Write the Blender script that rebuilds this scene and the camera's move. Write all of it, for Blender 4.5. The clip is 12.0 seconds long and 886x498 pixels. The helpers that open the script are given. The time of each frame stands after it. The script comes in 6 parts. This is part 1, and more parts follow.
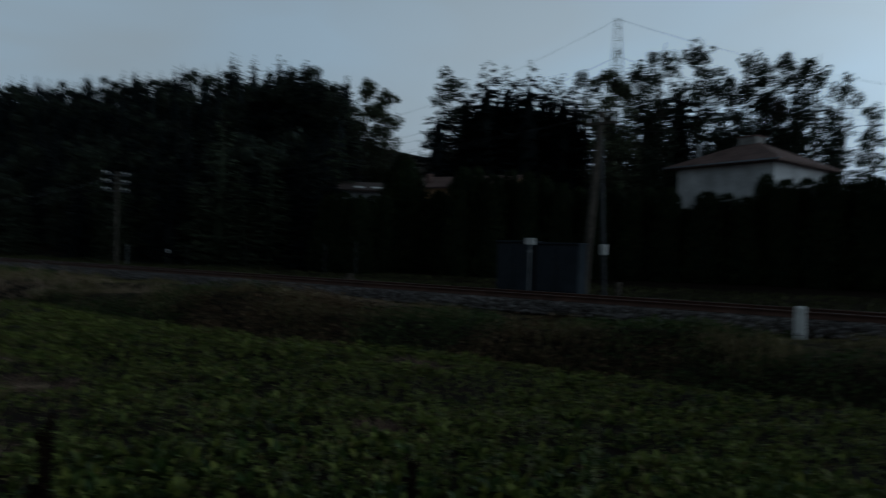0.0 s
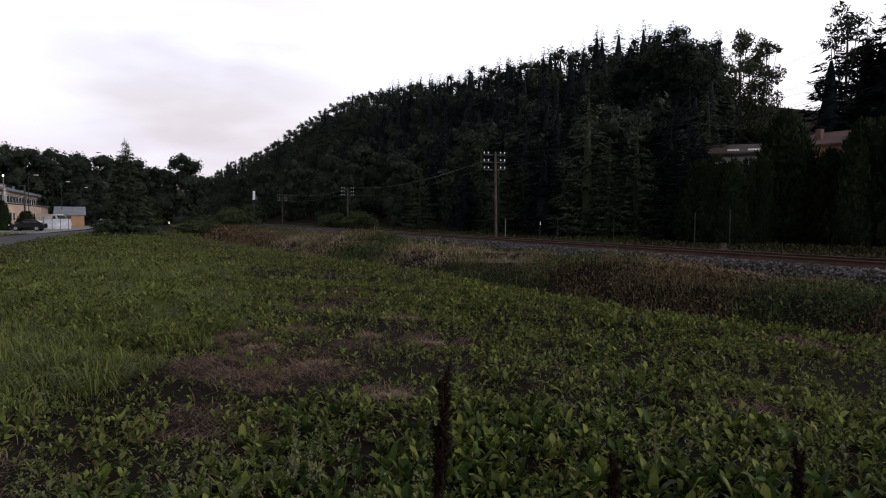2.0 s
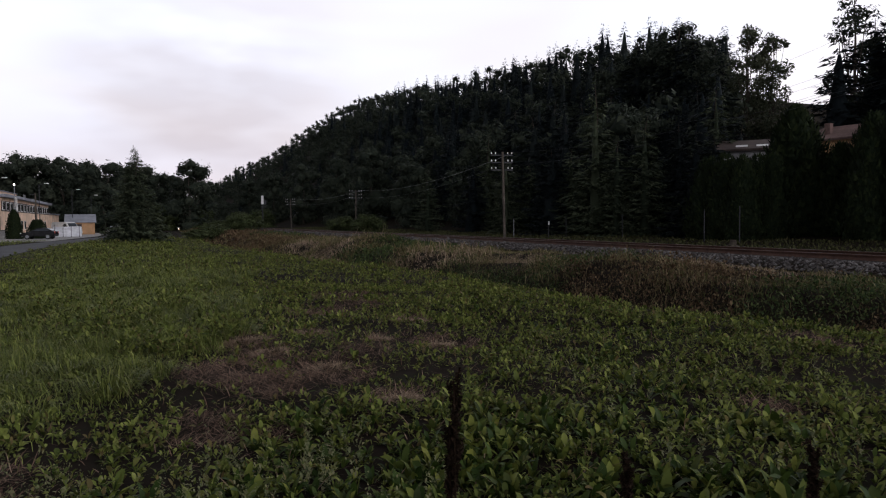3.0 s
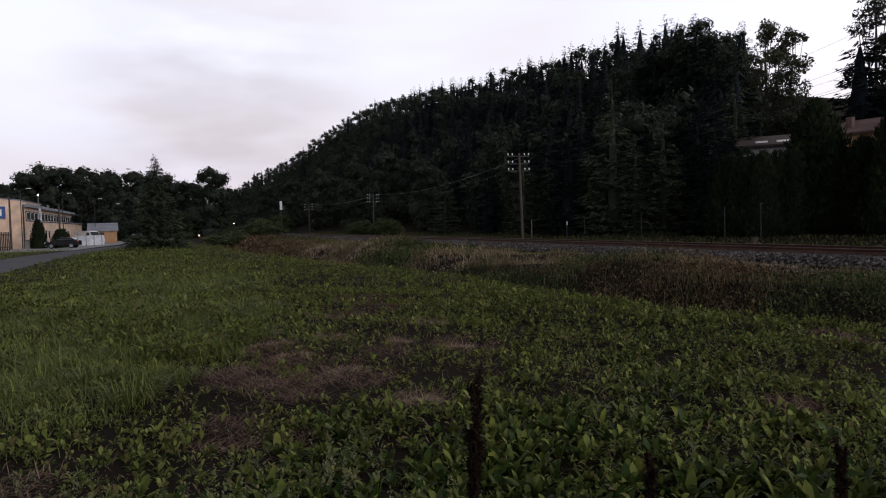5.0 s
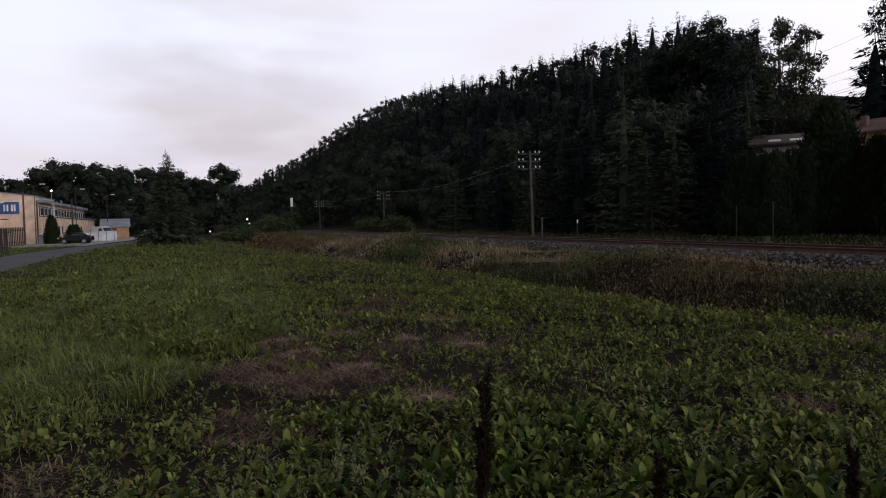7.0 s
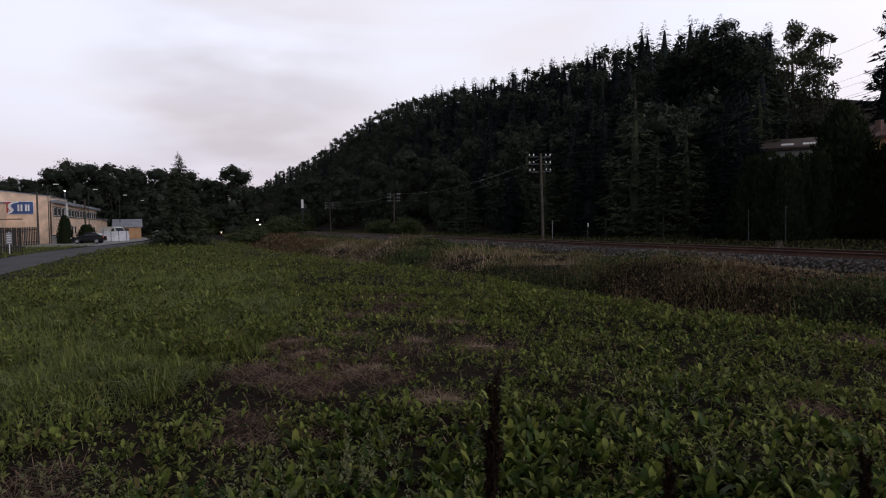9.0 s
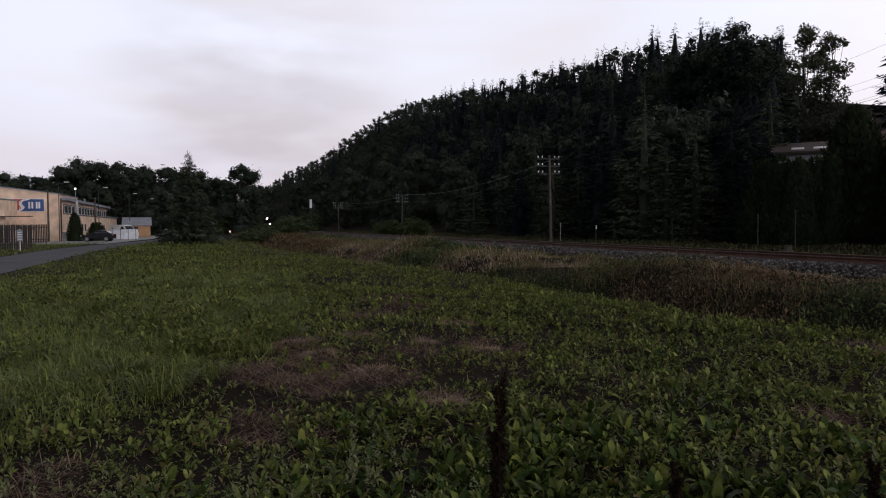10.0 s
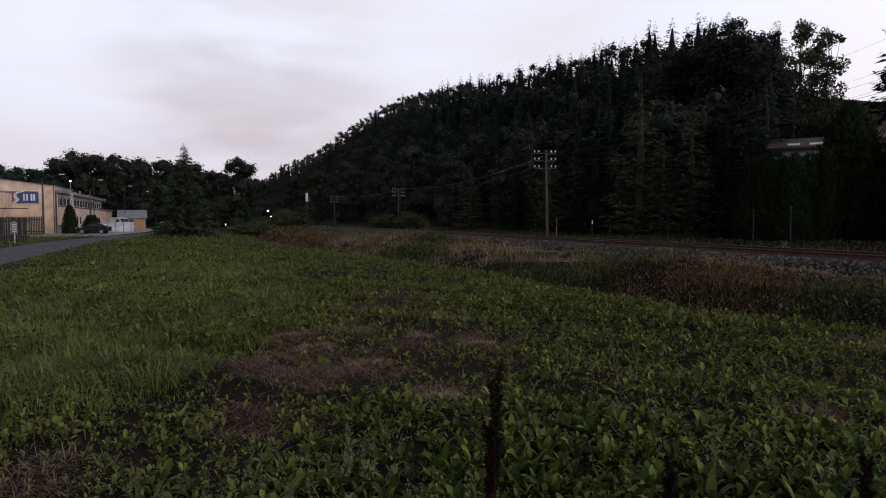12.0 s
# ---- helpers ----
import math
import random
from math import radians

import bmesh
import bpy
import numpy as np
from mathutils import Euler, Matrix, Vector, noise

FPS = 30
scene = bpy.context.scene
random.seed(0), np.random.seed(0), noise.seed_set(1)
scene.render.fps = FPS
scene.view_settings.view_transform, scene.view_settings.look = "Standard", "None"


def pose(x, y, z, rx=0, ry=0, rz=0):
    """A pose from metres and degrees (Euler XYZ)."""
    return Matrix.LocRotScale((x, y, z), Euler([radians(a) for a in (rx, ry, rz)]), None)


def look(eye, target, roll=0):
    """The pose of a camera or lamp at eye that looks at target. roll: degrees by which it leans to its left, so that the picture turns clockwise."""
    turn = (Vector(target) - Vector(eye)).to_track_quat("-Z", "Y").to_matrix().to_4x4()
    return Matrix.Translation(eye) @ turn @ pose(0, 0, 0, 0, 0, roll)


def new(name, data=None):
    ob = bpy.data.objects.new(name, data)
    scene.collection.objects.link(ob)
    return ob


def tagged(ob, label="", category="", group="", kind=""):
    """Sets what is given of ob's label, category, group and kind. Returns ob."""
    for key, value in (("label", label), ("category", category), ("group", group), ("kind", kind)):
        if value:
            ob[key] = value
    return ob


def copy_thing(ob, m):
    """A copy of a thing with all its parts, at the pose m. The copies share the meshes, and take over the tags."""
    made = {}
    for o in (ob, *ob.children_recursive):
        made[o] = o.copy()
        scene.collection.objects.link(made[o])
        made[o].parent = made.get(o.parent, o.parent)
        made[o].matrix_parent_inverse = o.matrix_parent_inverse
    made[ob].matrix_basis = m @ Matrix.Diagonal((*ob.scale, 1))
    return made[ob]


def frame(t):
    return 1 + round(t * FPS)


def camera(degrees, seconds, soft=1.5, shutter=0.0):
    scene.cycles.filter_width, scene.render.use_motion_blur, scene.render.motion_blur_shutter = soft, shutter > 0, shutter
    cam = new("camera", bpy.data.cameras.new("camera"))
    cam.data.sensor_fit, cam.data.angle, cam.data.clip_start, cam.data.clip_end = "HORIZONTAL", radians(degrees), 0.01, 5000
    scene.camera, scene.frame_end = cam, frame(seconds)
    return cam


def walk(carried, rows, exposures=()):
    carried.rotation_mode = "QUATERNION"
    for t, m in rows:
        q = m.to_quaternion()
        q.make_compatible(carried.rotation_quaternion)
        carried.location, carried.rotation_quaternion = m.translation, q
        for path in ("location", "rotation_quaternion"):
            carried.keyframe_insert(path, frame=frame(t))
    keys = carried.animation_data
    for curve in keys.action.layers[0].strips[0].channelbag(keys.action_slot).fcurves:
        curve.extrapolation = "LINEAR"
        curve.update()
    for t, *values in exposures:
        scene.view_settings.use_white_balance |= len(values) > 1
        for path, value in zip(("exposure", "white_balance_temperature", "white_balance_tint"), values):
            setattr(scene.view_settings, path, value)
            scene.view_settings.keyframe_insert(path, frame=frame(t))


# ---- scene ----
EYE = 1.7
cam = camera(64.7, 12.0, soft=1.1, shutter=0.35)
PATH = [
    (0.0, pose(0, 0, EYE, 90.56, -1.77, -53.09)),
    (0.5, pose(0, 0, EYE, 90.97, 2.63, -36.01)),
    (0.7, pose(0, 0, EYE, 88.91, 0.96, -32.78)),
    (1.0, pose(0, 0, EYE, 87.07, 0.56, -28.85)),
    (1.5, pose(0, 0, EYE, 87.09, 0.30, -24.62)),
    (2.0, pose(0, 0, EYE, 87.56, -0.48, -23.70)),
    (2.5, pose(0, 0, EYE, 87.36, -0.08, -23.81)),
    (3.0, pose(0, 0, EYE, 87.67, 0.49, -23.03)),
    (3.5, pose(0, 0, EYE, 87.90, 0.74, -22.25)),
    (5.5, pose(0, 0, EYE, 87.87, 1.66, -21.46)),
    (6.0, pose(0, 0, EYE, 87.86, 1.44, -21.07)),
    (6.5, pose(0, 0, EYE, 87.81, 0.85, -21.09)),
    (7.0, pose(0, 0, EYE, 87.70, 1.23, -20.75)),
    (7.5, pose(0, 0, EYE, 87.46, 0.21, -21.34)),
    (9.5, pose(0, 0, EYE, 88.03, 0.80, -19.45)),
    (10.0, pose(0, 0, EYE, 88.01, 0.34, -19.27)),
    (10.5, pose(0, 0, EYE, 87.84, 0.03, -19.50)),
    (11.0, pose(0, 0, EYE, 87.55, -0.21, -20.00)),
    (11.5, pose(0, 0, EYE, 87.46, 0.22, -19.89)),
    (12.0, pose(0, 0, EYE, 87.53, 0.07, -19.58)),
]
BASE = 0.24
walk(cam, PATH, exposures=[
    (0.0, BASE - 1.5, 5300, -8), (0.5, BASE - 0.35, 5900, 0), (1.0, BASE + 0.16, 6300, 9), (1.5, BASE + 0.28, 6500, 12), (2.5, BASE + 0.20, 6500, 13), (5.5, BASE + 0.06, 6500, 14), (7.5, BASE, 6500, 14), (12.0, BASE - 0.05, 6500, 14)])

# ---- world and sun ----
world = bpy.data.worlds.new("dusk_sky")
scene.world = world
world.use_nodes = True
wn, wl = world.node_tree.nodes, world.node_tree.links
wn.clear()
sky = wn.new("ShaderNodeTexSky")
sky.sky_type, sky.sun_disc = "NISHITA", False
sky.sun_elevation, sky.sun_rotation = radians(3.0), radians(143.0)
sky.air_density, sky.dust_density, sky.ozone_density = 1.2, 2.5, 1.5
coord = wn.new("ShaderNodeTexCoord")
squash = wn.new("ShaderNodeMapping")
squash.inputs["Scale"].default_value = (1.0, 1.0, 3.2)
cloud = wn.new("ShaderNodeTexNoise")
cloud.inputs["Scale"].default_value, cloud.inputs["Detail"].default_value = 2.0, 2.5
cloud.inputs["Distortion"].default_value = 0.6
tone = wn.new("ShaderNodeValToRGB")
tone.color_ramp.elements[0].position, tone.color_ramp.elements[0].color = 0.40, (0.835, 0.825, 0.885, 1)
tone.color_ramp.elements[1].position, tone.color_ramp.elements[1].color = 0.60, (0.87, 0.91, 1.03, 1)
clear_sky = wn.new("ShaderNodeBackground")
clear_sky.inputs["Strength"].default_value = 0.10
haze = wn.new("ShaderNodeBackground")
both = wn.new("ShaderNodeMixShader")
both.inputs["Fac"].default_value = 0.9
sky_out = wn.new("ShaderNodeOutputWorld")
# after sunset the zenith and the side away from the sunset are dimmer than the rest
axes = wn.new("ShaderNodeSeparateXYZ")
wl.new(coord.outputs["Generated"], axes.inputs["Vector"])
height = wn.new("ShaderNodeMapRange")
height.interpolation_type = "SMOOTHSTEP"
height.inputs["From Min"].default_value, height.inputs["From Max"].default_value = 0.28, 0.85
height.inputs["To Min"].default_value, height.inputs["To Max"].default_value = 0.95, 0.13
wl.new(axes.outputs["Z"], height.inputs["Value"])
west = wn.new("ShaderNodeMapRange")
west.interpolation_type = "SMOOTHSTEP"
west.inputs["From Min"].default_value, west.inputs["From Max"].default_value = -0.95, -0.15
west.inputs["To Min"].default_value, west.inputs["To Max"].default_value = 0.35, 1.0
wl.new(axes.outputs["X"], west.inputs["Value"])
glow_side = wn.new("ShaderNodeVectorMath")
glow_side.operation = "DOT_PRODUCT"
glow_side.inputs[1].default_value = (0.6, -0.8, 0.0)
wl.new(coord.outputs["Generated"], glow_side.inputs[0])
afterglow = wn.new("ShaderNodeMapRange")
afterglow.interpolation_type = "SMOOTHSTEP"
afterglow.inputs["From Min"].default_value, afterglow.inputs["From Max"].default_value = 0.25, 1.0
afterglow.inputs["To Min"].default_value, afterglow.inputs["To Max"].default_value = 1.0, 2.1
wl.new(glow_side.outputs["Value"], afterglow.inputs["Value"])
east = wn.new("ShaderNodeMapRange")
east.interpolation_type = "SMOOTHSTEP"
east.inputs["From Min"].default_value, east.inputs["From Max"].default_value = 0.55, 1.0
east.inputs["To Min"].default_value, east.inputs["To Max"].default_value = 1.0, 1.35
wl.new(axes.outputs["X"], east.inputs["Value"])
clear_side = wn.new("ShaderNodeMath")
clear_side.operation = "MULTIPLY"
wl.new(west.outputs["Result"], clear_side.inputs[0])
wl.new(east.outputs["Result"], clear_side.inputs[1])
lit = wn.new("ShaderNodeMath")
lit.operation = "MULTIPLY"
wl.new(clear_side.outputs["Value"], lit.inputs[0])
wl.new(afterglow.outputs["Result"], lit.inputs[1])
dim = wn.new("ShaderNodeMath")
dim.operation = "MULTIPLY"
wl.new(height.outputs["Result"], dim.inputs[0])
wl.new(lit.outputs["Value"], dim.inputs[1])
wl.new(dim.outputs["Value"], haze.inputs["Strength"])
wl.new(coord.outputs["Generated"], squash.inputs["Vector"])
wl.new(squash.outputs["Vector"], cloud.inputs["Vector"])
wl.new(cloud.outputs["Fac"], tone.inputs["Fac"])
low = wn.new("ShaderNodeMapRange")
low.interpolation_type = "SMOOTHSTEP"
low.inputs["From Min"].default_value, low.inputs["From Max"].default_value = 0.02, 0.22
wl.new(axes.outputs["Z"], low.inputs["Value"])
blush = wn.new("ShaderNodeMix")
blush.data_type = "RGBA"
blush.blend_type = "MULTIPLY"
blush.inputs[6].default_value, blush.inputs[7].default_value = (1, 1, 1, 1), (0.86, 0.80, 0.79, 1)
flip = wn.new("ShaderNodeMath")
flip.operation = "SUBTRACT"
flip.inputs[0].default_value = 1.0
wl.new(low.outputs["Result"], flip.inputs[1])
wl.new(flip.outputs["Value"], blush.inputs[0])
wl.new(tone.outputs["Color"], blush.inputs[6])
# one soft grey-brown cloud over the far end of the valley
bank_way = wn.new("ShaderNodeVectorMath")
bank_way.operation = "DOT_PRODUCT"
bank_way.inputs[1].default_value = (0.075, 0.975, 0.155)
wl.new(coord.outputs["Generated"], bank_way.inputs[0])
bank_size = wn.new("ShaderNodeMapRange")
bank_size.interpolation_type = "SMOOTHSTEP"
bank_size.inputs["From Min"].default_value, bank_size.inputs["From Max"].default_value = 0.962, 0.992
wl.new(bank_way.outputs["Value"], bank_size.inputs["Value"])
bank_shape = wn.new("ShaderNodeTexNoise")
bank_shape.inputs["Scale"].default_value, bank_shape.inputs["Detail"].default_value = 4.2, 3.0
wl.new(squash.outputs["Vector"], bank_shape.inputs["Vector"])
bank_ragged = wn.new("ShaderNodeMapRange")
bank_ragged.inputs["From Min"].default_value, bank_ragged.inputs["From Max"].default_value = 0.36, 0.60
wl.new(bank_shape.outputs["Fac"], bank_ragged.inputs["Value"])
bank_fac = wn.new("ShaderNodeMath")
bank_fac.operation = "MULTIPLY"
wl.new(bank_size.outputs["Result"], bank_fac.inputs[0])
wl.new(bank_ragged.outputs["Result"], bank_fac.inputs[1])
cloud_bank = wn.new("ShaderNodeMix")
cloud_bank.data_type, cloud_bank.blend_type = "RGBA", "MULTIPLY"
cloud_bank.inputs[7].default_value = (0.80, 0.765, 0.755, 1)
wl.new(bank_fac.outputs["Value"], cloud_bank.inputs[0])
wl.new(blush.outputs[2], cloud_bank.inputs[6])
wl.new(cloud_bank.outputs[2], haze.inputs["Color"])
wl.new(sky.outputs["Color"], clear_sky.inputs["Color"])
wl.new(clear_sky.outputs["Background"], both.inputs[1])
wl.new(haze.outputs["Background"], both.inputs[2])
wl.new(both.outputs["Shader"], sky_out.inputs["Surface"])
sun_data = bpy.data.lights.new("low_sun", "SUN")
sun_data.energy, sun_data.angle, sun_data.color = 0.12, radians(25), (1.0, 0.86, 0.74)
sun = new("low_sun", sun_data)
sun.matrix_world = look((60, -80, 16), (0, 0, 0))


# ---- materials ----
def material(name, colours, scale=8.0, rough=0.8, metal=0.0, bump=0.0, spread="noise", detail=6.0, spec=0.3, through_light=0.0, coarse=0.0):
    """Colours run over a ramp driven by fine noise, by a random value for each loose piece, or by one for each object."""
    m = bpy.data.materials.new(name)
    m.use_nodes = True
    n, l = m.node_tree.nodes, m.node_tree.links
    b = n["Principled BSDF"]
    b.inputs["Roughness"].default_value, b.inputs["Metallic"].default_value = rough, metal
    b.inputs["Specular IOR Level"].default_value = spec
    tc = n.new("ShaderNodeTexCoord")
    grain = n.new("ShaderNodeTexNoise")
    grain.inputs["Scale"].default_value, grain.inputs["Detail"].default_value = scale, detail
    l.new(tc.outputs["Object"], grain.inputs["Vector"])
    ramp = n.new("ShaderNodeValToRGB")
    e = ramp.color_ramp.elements
    while len(e) < len(colours):
        e.new(0.5)
    lo, hi = (0.3, 0.7) if spread == "noise" else (0.0, 1.0)
    for i, c in enumerate(colours):
        e[i].position = lo + (hi - lo) * i / max(1, len(colours) - 1)
        e[i].color = (*c, 1)
    if spread == "island":
        src = n.new("ShaderNodeNewGeometry").outputs["Random Per Island"]
    elif spread == "object":
        src = n.new("ShaderNodeObjectInfo").outputs["Random"]
    else:
        src = grain.outputs["Fac"]
    l.new(src, ramp.inputs["Fac"])
    colour = ramp.outputs["Color"]
    stain = n.new("ShaderNodeTexNoise")
    stain.inputs["Scale"].default_value = coarse or scale * 0.13
    stain.inputs["Detail"].default_value = 4.0
    l.new(tc.outputs["Object"], stain.inputs["Vector"])
    shade = n.new("ShaderNodeMapRange")
    shade.inputs["From Min"].default_value, shade.inputs["From Max"].default_value = 0.3, 0.7
    shade.inputs["To Min"].default_value, shade.inputs["To Max"].default_value = 0.72, 1.22
    l.new(stain.outputs["Fac"], shade.inputs["Value"])
    mul = n.new("ShaderNodeVectorMath")
    mul.operation = "SCALE"
    l.new(colour, mul.inputs[0])
    l.new(shade.outputs["Result"], mul.inputs["Scale"])
    l.new(mul.outputs["Vector"], b.inputs["Base Color"])
    if bump:
        bm_node = n.new("ShaderNodeBump")
        bm_node.inputs["Strength"].default_value, bm_node.inputs["Distance"].default_value = bump, 0.02
        l.new(grain.outputs["Fac"], bm_node.inputs["Height"])
        l.new(bm_node.outputs["Normal"], b.inputs["Normal"])
    if through_light:
        tr = n.new("ShaderNodeBsdfTranslucent")
        l.new(mul.outputs["Vector"], tr.inputs["Color"])
        mix = n.new("ShaderNodeMixShader")
        mix.inputs["Fac"].default_value = through_light
        l.new(b.outputs["BSDF"], mix.inputs[1])
        l.new(tr.outputs["BSDF"], mix.inputs[2])
        l.new(mix.outputs["Shader"], n["Material Output"].inputs["Surface"])
    return m


def glow(name, colour, strength):
    m = material(name, [colour, colour])
    b = m.node_tree.nodes["Principled BSDF"]
    b.inputs["Emission Color"].default_value = (*colour, 1)
    b.inputs["Emission Strength"].default_value = strength
    return m


def glass(name, colour=(0.03, 0.035, 0.04)):
    return material(name, [colour, tuple(c * 1.6 for c in colour)], scale=1.5, rough=0.06, spec=0.6)


# Near-black: the shade in the gaps between leaves is put into this colour.
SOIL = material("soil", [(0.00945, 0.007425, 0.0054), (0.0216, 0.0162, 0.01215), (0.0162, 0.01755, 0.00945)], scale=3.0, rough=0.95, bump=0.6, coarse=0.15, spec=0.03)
ASPHALT = material("asphalt", [(0.040, 0.041, 0.046), (0.075, 0.076, 0.082)], scale=40, rough=0.85, bump=0.3, coarse=0.4)
GRASS = material("grass_blades", [(0.0616, 0.084, 0.02016), (0.14, 0.1736, 0.04256), (0.2688, 0.2968, 0.084), (0.0952, 0.1232, 0.03136), (0.196, 0.2072, 0.0672)], spread="island", rough=0.5, through_light=0.2, coarse=0.7, spec=0.06)
HERB = material("herb_leaves", [(0.04408, 0.0638, 0.01508), (0.0754, 0.0986, 0.02204), (0.1102, 0.1369, 0.03016), (0.1682, 0.1949, 0.0464), (0.05568, 0.07888, 0.02088), (0.232, 0.261, 0.06728), (0.174, 0.203, 0.0522), (0.1392, 0.1067, 0.04408), (0.0348, 0.0522, 0.01624)], spread="island", rough=0.55, through_light=0.15, coarse=2.5, spec=0.05)
DOCK = material("dock_leaves", [(0.018, 0.034, 0.007), (0.030, 0.054, 0.010), (0.060, 0.094, 0.018), (0.030, 0.050, 0.014), (0.22, 0.235, 0.048), (0.090, 0.12, 0.026), (0.035, 0.050, 0.016), (0.15, 0.175, 0.034), (0.028, 0.050, 0.012)], spread="island", rough=0.5, through_light=0.18, coarse=6.0, spec=0.10)
STRAW = material("dead_straw", [(0.085, 0.052, 0.038), (0.15, 0.095, 0.068), (0.30, 0.21, 0.15), (0.045, 0.028, 0.022), (0.19, 0.12, 0.085)], spread="island", rough=0.8, coarse=0.7, spec=0.03)
DRY = material("dry_grass", [(0.1092, 0.0828, 0.0414), (0.23, 0.1782, 0.092), (0.09775, 0.1207, 0.0368), (0.368, 0.2875, 0.1725), (0.0805, 0.1035, 0.02875), (0.1207, 0.0805, 0.05175), (0.161, 0.1437, 0.0667)], spread="island", rough=0.75, through_light=0.12, coarse=0.25, spec=0.03)
PALESTRAW = material("bleached_straw", [(0.224, 0.168, 0.112), (0.4704, 0.3584, 0.252), (0.336, 0.2464, 0.1736), (0.1568, 0.1232, 0.0728)], spread="island", rough=0.8, coarse=0.5, spec=0.03)
BANKHERB = material("bank_herb_leaves", [(0.030, 0.050, 0.019), (0.048, 0.072, 0.026), (0.070, 0.095, 0.034), (0.105, 0.110, 0.045)], spread="island", rough=0.6, through_light=0.12, coarse=0.5, spec=0.05)
RUSSET = material("withered_herbs", [(0.066, 0.043, 0.026), (0.105, 0.070, 0.040), (0.16, 0.115, 0.066)], spread="island", rough=0.8, coarse=0.4, spec=0.03)
SHORTGRASS = material("lineside_grass", [(0.040, 0.045, 0.018), (0.062, 0.066, 0.028), (0.085, 0.080, 0.038)], spread="island", rough=0.7, coarse=0.3, spec=0.03)
# Blue-black: distance haze and the hill's shade are put into this colour.
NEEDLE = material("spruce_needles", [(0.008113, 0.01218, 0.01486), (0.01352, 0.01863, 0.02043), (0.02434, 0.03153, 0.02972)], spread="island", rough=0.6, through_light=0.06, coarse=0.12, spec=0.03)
LEAF = material("tree_leaves", [(0.023, 0.030, 0.024), (0.038, 0.048, 0.034), (0.060, 0.070, 0.047)], spread="island", rough=0.55, through_light=0.12, coarse=0.15, spec=0.03)
# Brighter copy of the needles: the light on the front trees is painted in.
LIT_NEEDLE = material("lit_spruce_needles", [(0.034, 0.046, 0.031), (0.062, 0.078, 0.048), (0.108, 0.125, 0.072)], spread="island", rough=0.6, through_light=0.1, coarse=0.2, spec=0.03)
BUSHLEAF = material("bush_leaves", [(0.032, 0.04368, 0.0187), (0.056, 0.07176, 0.0289), (0.092, 0.1092, 0.04675)], spread="island", rough=0.55, through_light=0.18, coarse=0.3, spec=0.03)
BIRCH = material("birch_leaves", [(0.045, 0.054, 0.034), (0.070, 0.080, 0.048), (0.095, 0.10, 0.062)], spread="island", rough=0.55, through_light=0.18, coarse=0.3, spec=0.03)
THUJA = material("thuja_sprays", [(0.01147, 0.01785, 0.0102), (0.01785, 0.02678, 0.01275), (0.0306, 0.0408, 0.01657)], spread="island", rough=0.6, through_light=0.06, coarse=0.4, spec=0.03)
BARK = material("bark", [(0.05, 0.04, 0.032), (0.10, 0.085, 0.07)], scale=9, rough=0.9, bump=0.7, spec=0.03)
STONE = material("ballast_stone", [(0.028, 0.024, 0.022), (0.050, 0.044, 0.041), (0.17, 0.16, 0.155), (0.045, 0.034, 0.029), (0.075, 0.066, 0.062)], spread="island", rough=0.85, coarse=0.6)
RUST = material("rusty_rail", [(0.070, 0.038, 0.028), (0.115, 0.062, 0.045)], scale=14, rough=0.75, metal=0.3, bump=0.2)
POLISHED = material("worn_rail_top", [(0.09, 0.075, 0.07), (0.14, 0.12, 0.115)], scale=20, rough=0.4, metal=0.8)
SLEEPER = material("old_sleeper", [(0.05, 0.04, 0.034), (0.10, 0.085, 0.075)], scale=12, rough=0.9, bump=0.5)
POLEWOOD = material("weathered_pole_wood", [(0.055, 0.046, 0.037), (0.11, 0.093, 0.075)], scale=6, rough=0.85, bump=0.5)
PORCELAIN = material("white_porcelain", [(0.72, 0.72, 0.70), (0.85, 0.85, 0.84)], rough=0.15, spec=0.6)
STEEL = material("dark_steel", [(0.035, 0.037, 0.042), (0.065, 0.067, 0.072)], scale=10, rough=0.6, metal=0.4)
GALV = material("galvanised_steel", [(0.22, 0.23, 0.24), (0.32, 0.33, 0.34)], scale=12, rough=0.5, metal=0.6)
WHITE = material("white_paint", [(0.66, 0.66, 0.64), (0.82, 0.82, 0.80)], scale=5, rough=0.6)
CONCRETE = material("concrete", [(0.24, 0.235, 0.225), (0.38, 0.37, 0.355)], scale=9, rough=0.9, bump=0.35)
CABINET = material("dark_blue_grey_paint", [(0.024, 0.031, 0.040), (0.034, 0.042, 0.052)], scale=4, rough=0.8, spec=0.1)
PEACH = material("peach_render", [(0.74, 0.54, 0.39), (0.79, 0.585, 0.43)], scale=6, rough=0.9, bump=0.1)
ORANGE = material("orange_render", [(0.42, 0.25, 0.13), (0.50, 0.30, 0.16)], scale=5, rough=0.9)
# White plaster greyed down: the trees' shade is put into its colour.
SHADED_PLASTER = material("shaded_plaster", [(0.24, 0.235, 0.24), (0.33, 0.325, 0.33)], scale=5, rough=0.9, bump=0.1)
PLASTER = material("white_plaster", [(0.56, 0.57, 0.58), (0.68, 0.69, 0.70)], scale=5, rough=0.9, bump=0.1)
TILE = material("brown_roof_tile", [(0.12, 0.075, 0.065), (0.20, 0.13, 0.115)], scale=5, rough=0.8, bump=0.3)
SHEET = material("grey_roof_sheet", [(0.20, 0.21, 0.24), (0.27, 0.28, 0.31)], scale=3, rough=0.6)
DARKTRIM = material("dark_brown_trim", [(0.05, 0.035, 0.03), (0.08, 0.058, 0.05)], scale=6, rough=0.7)
PANE = glass("window_glass")
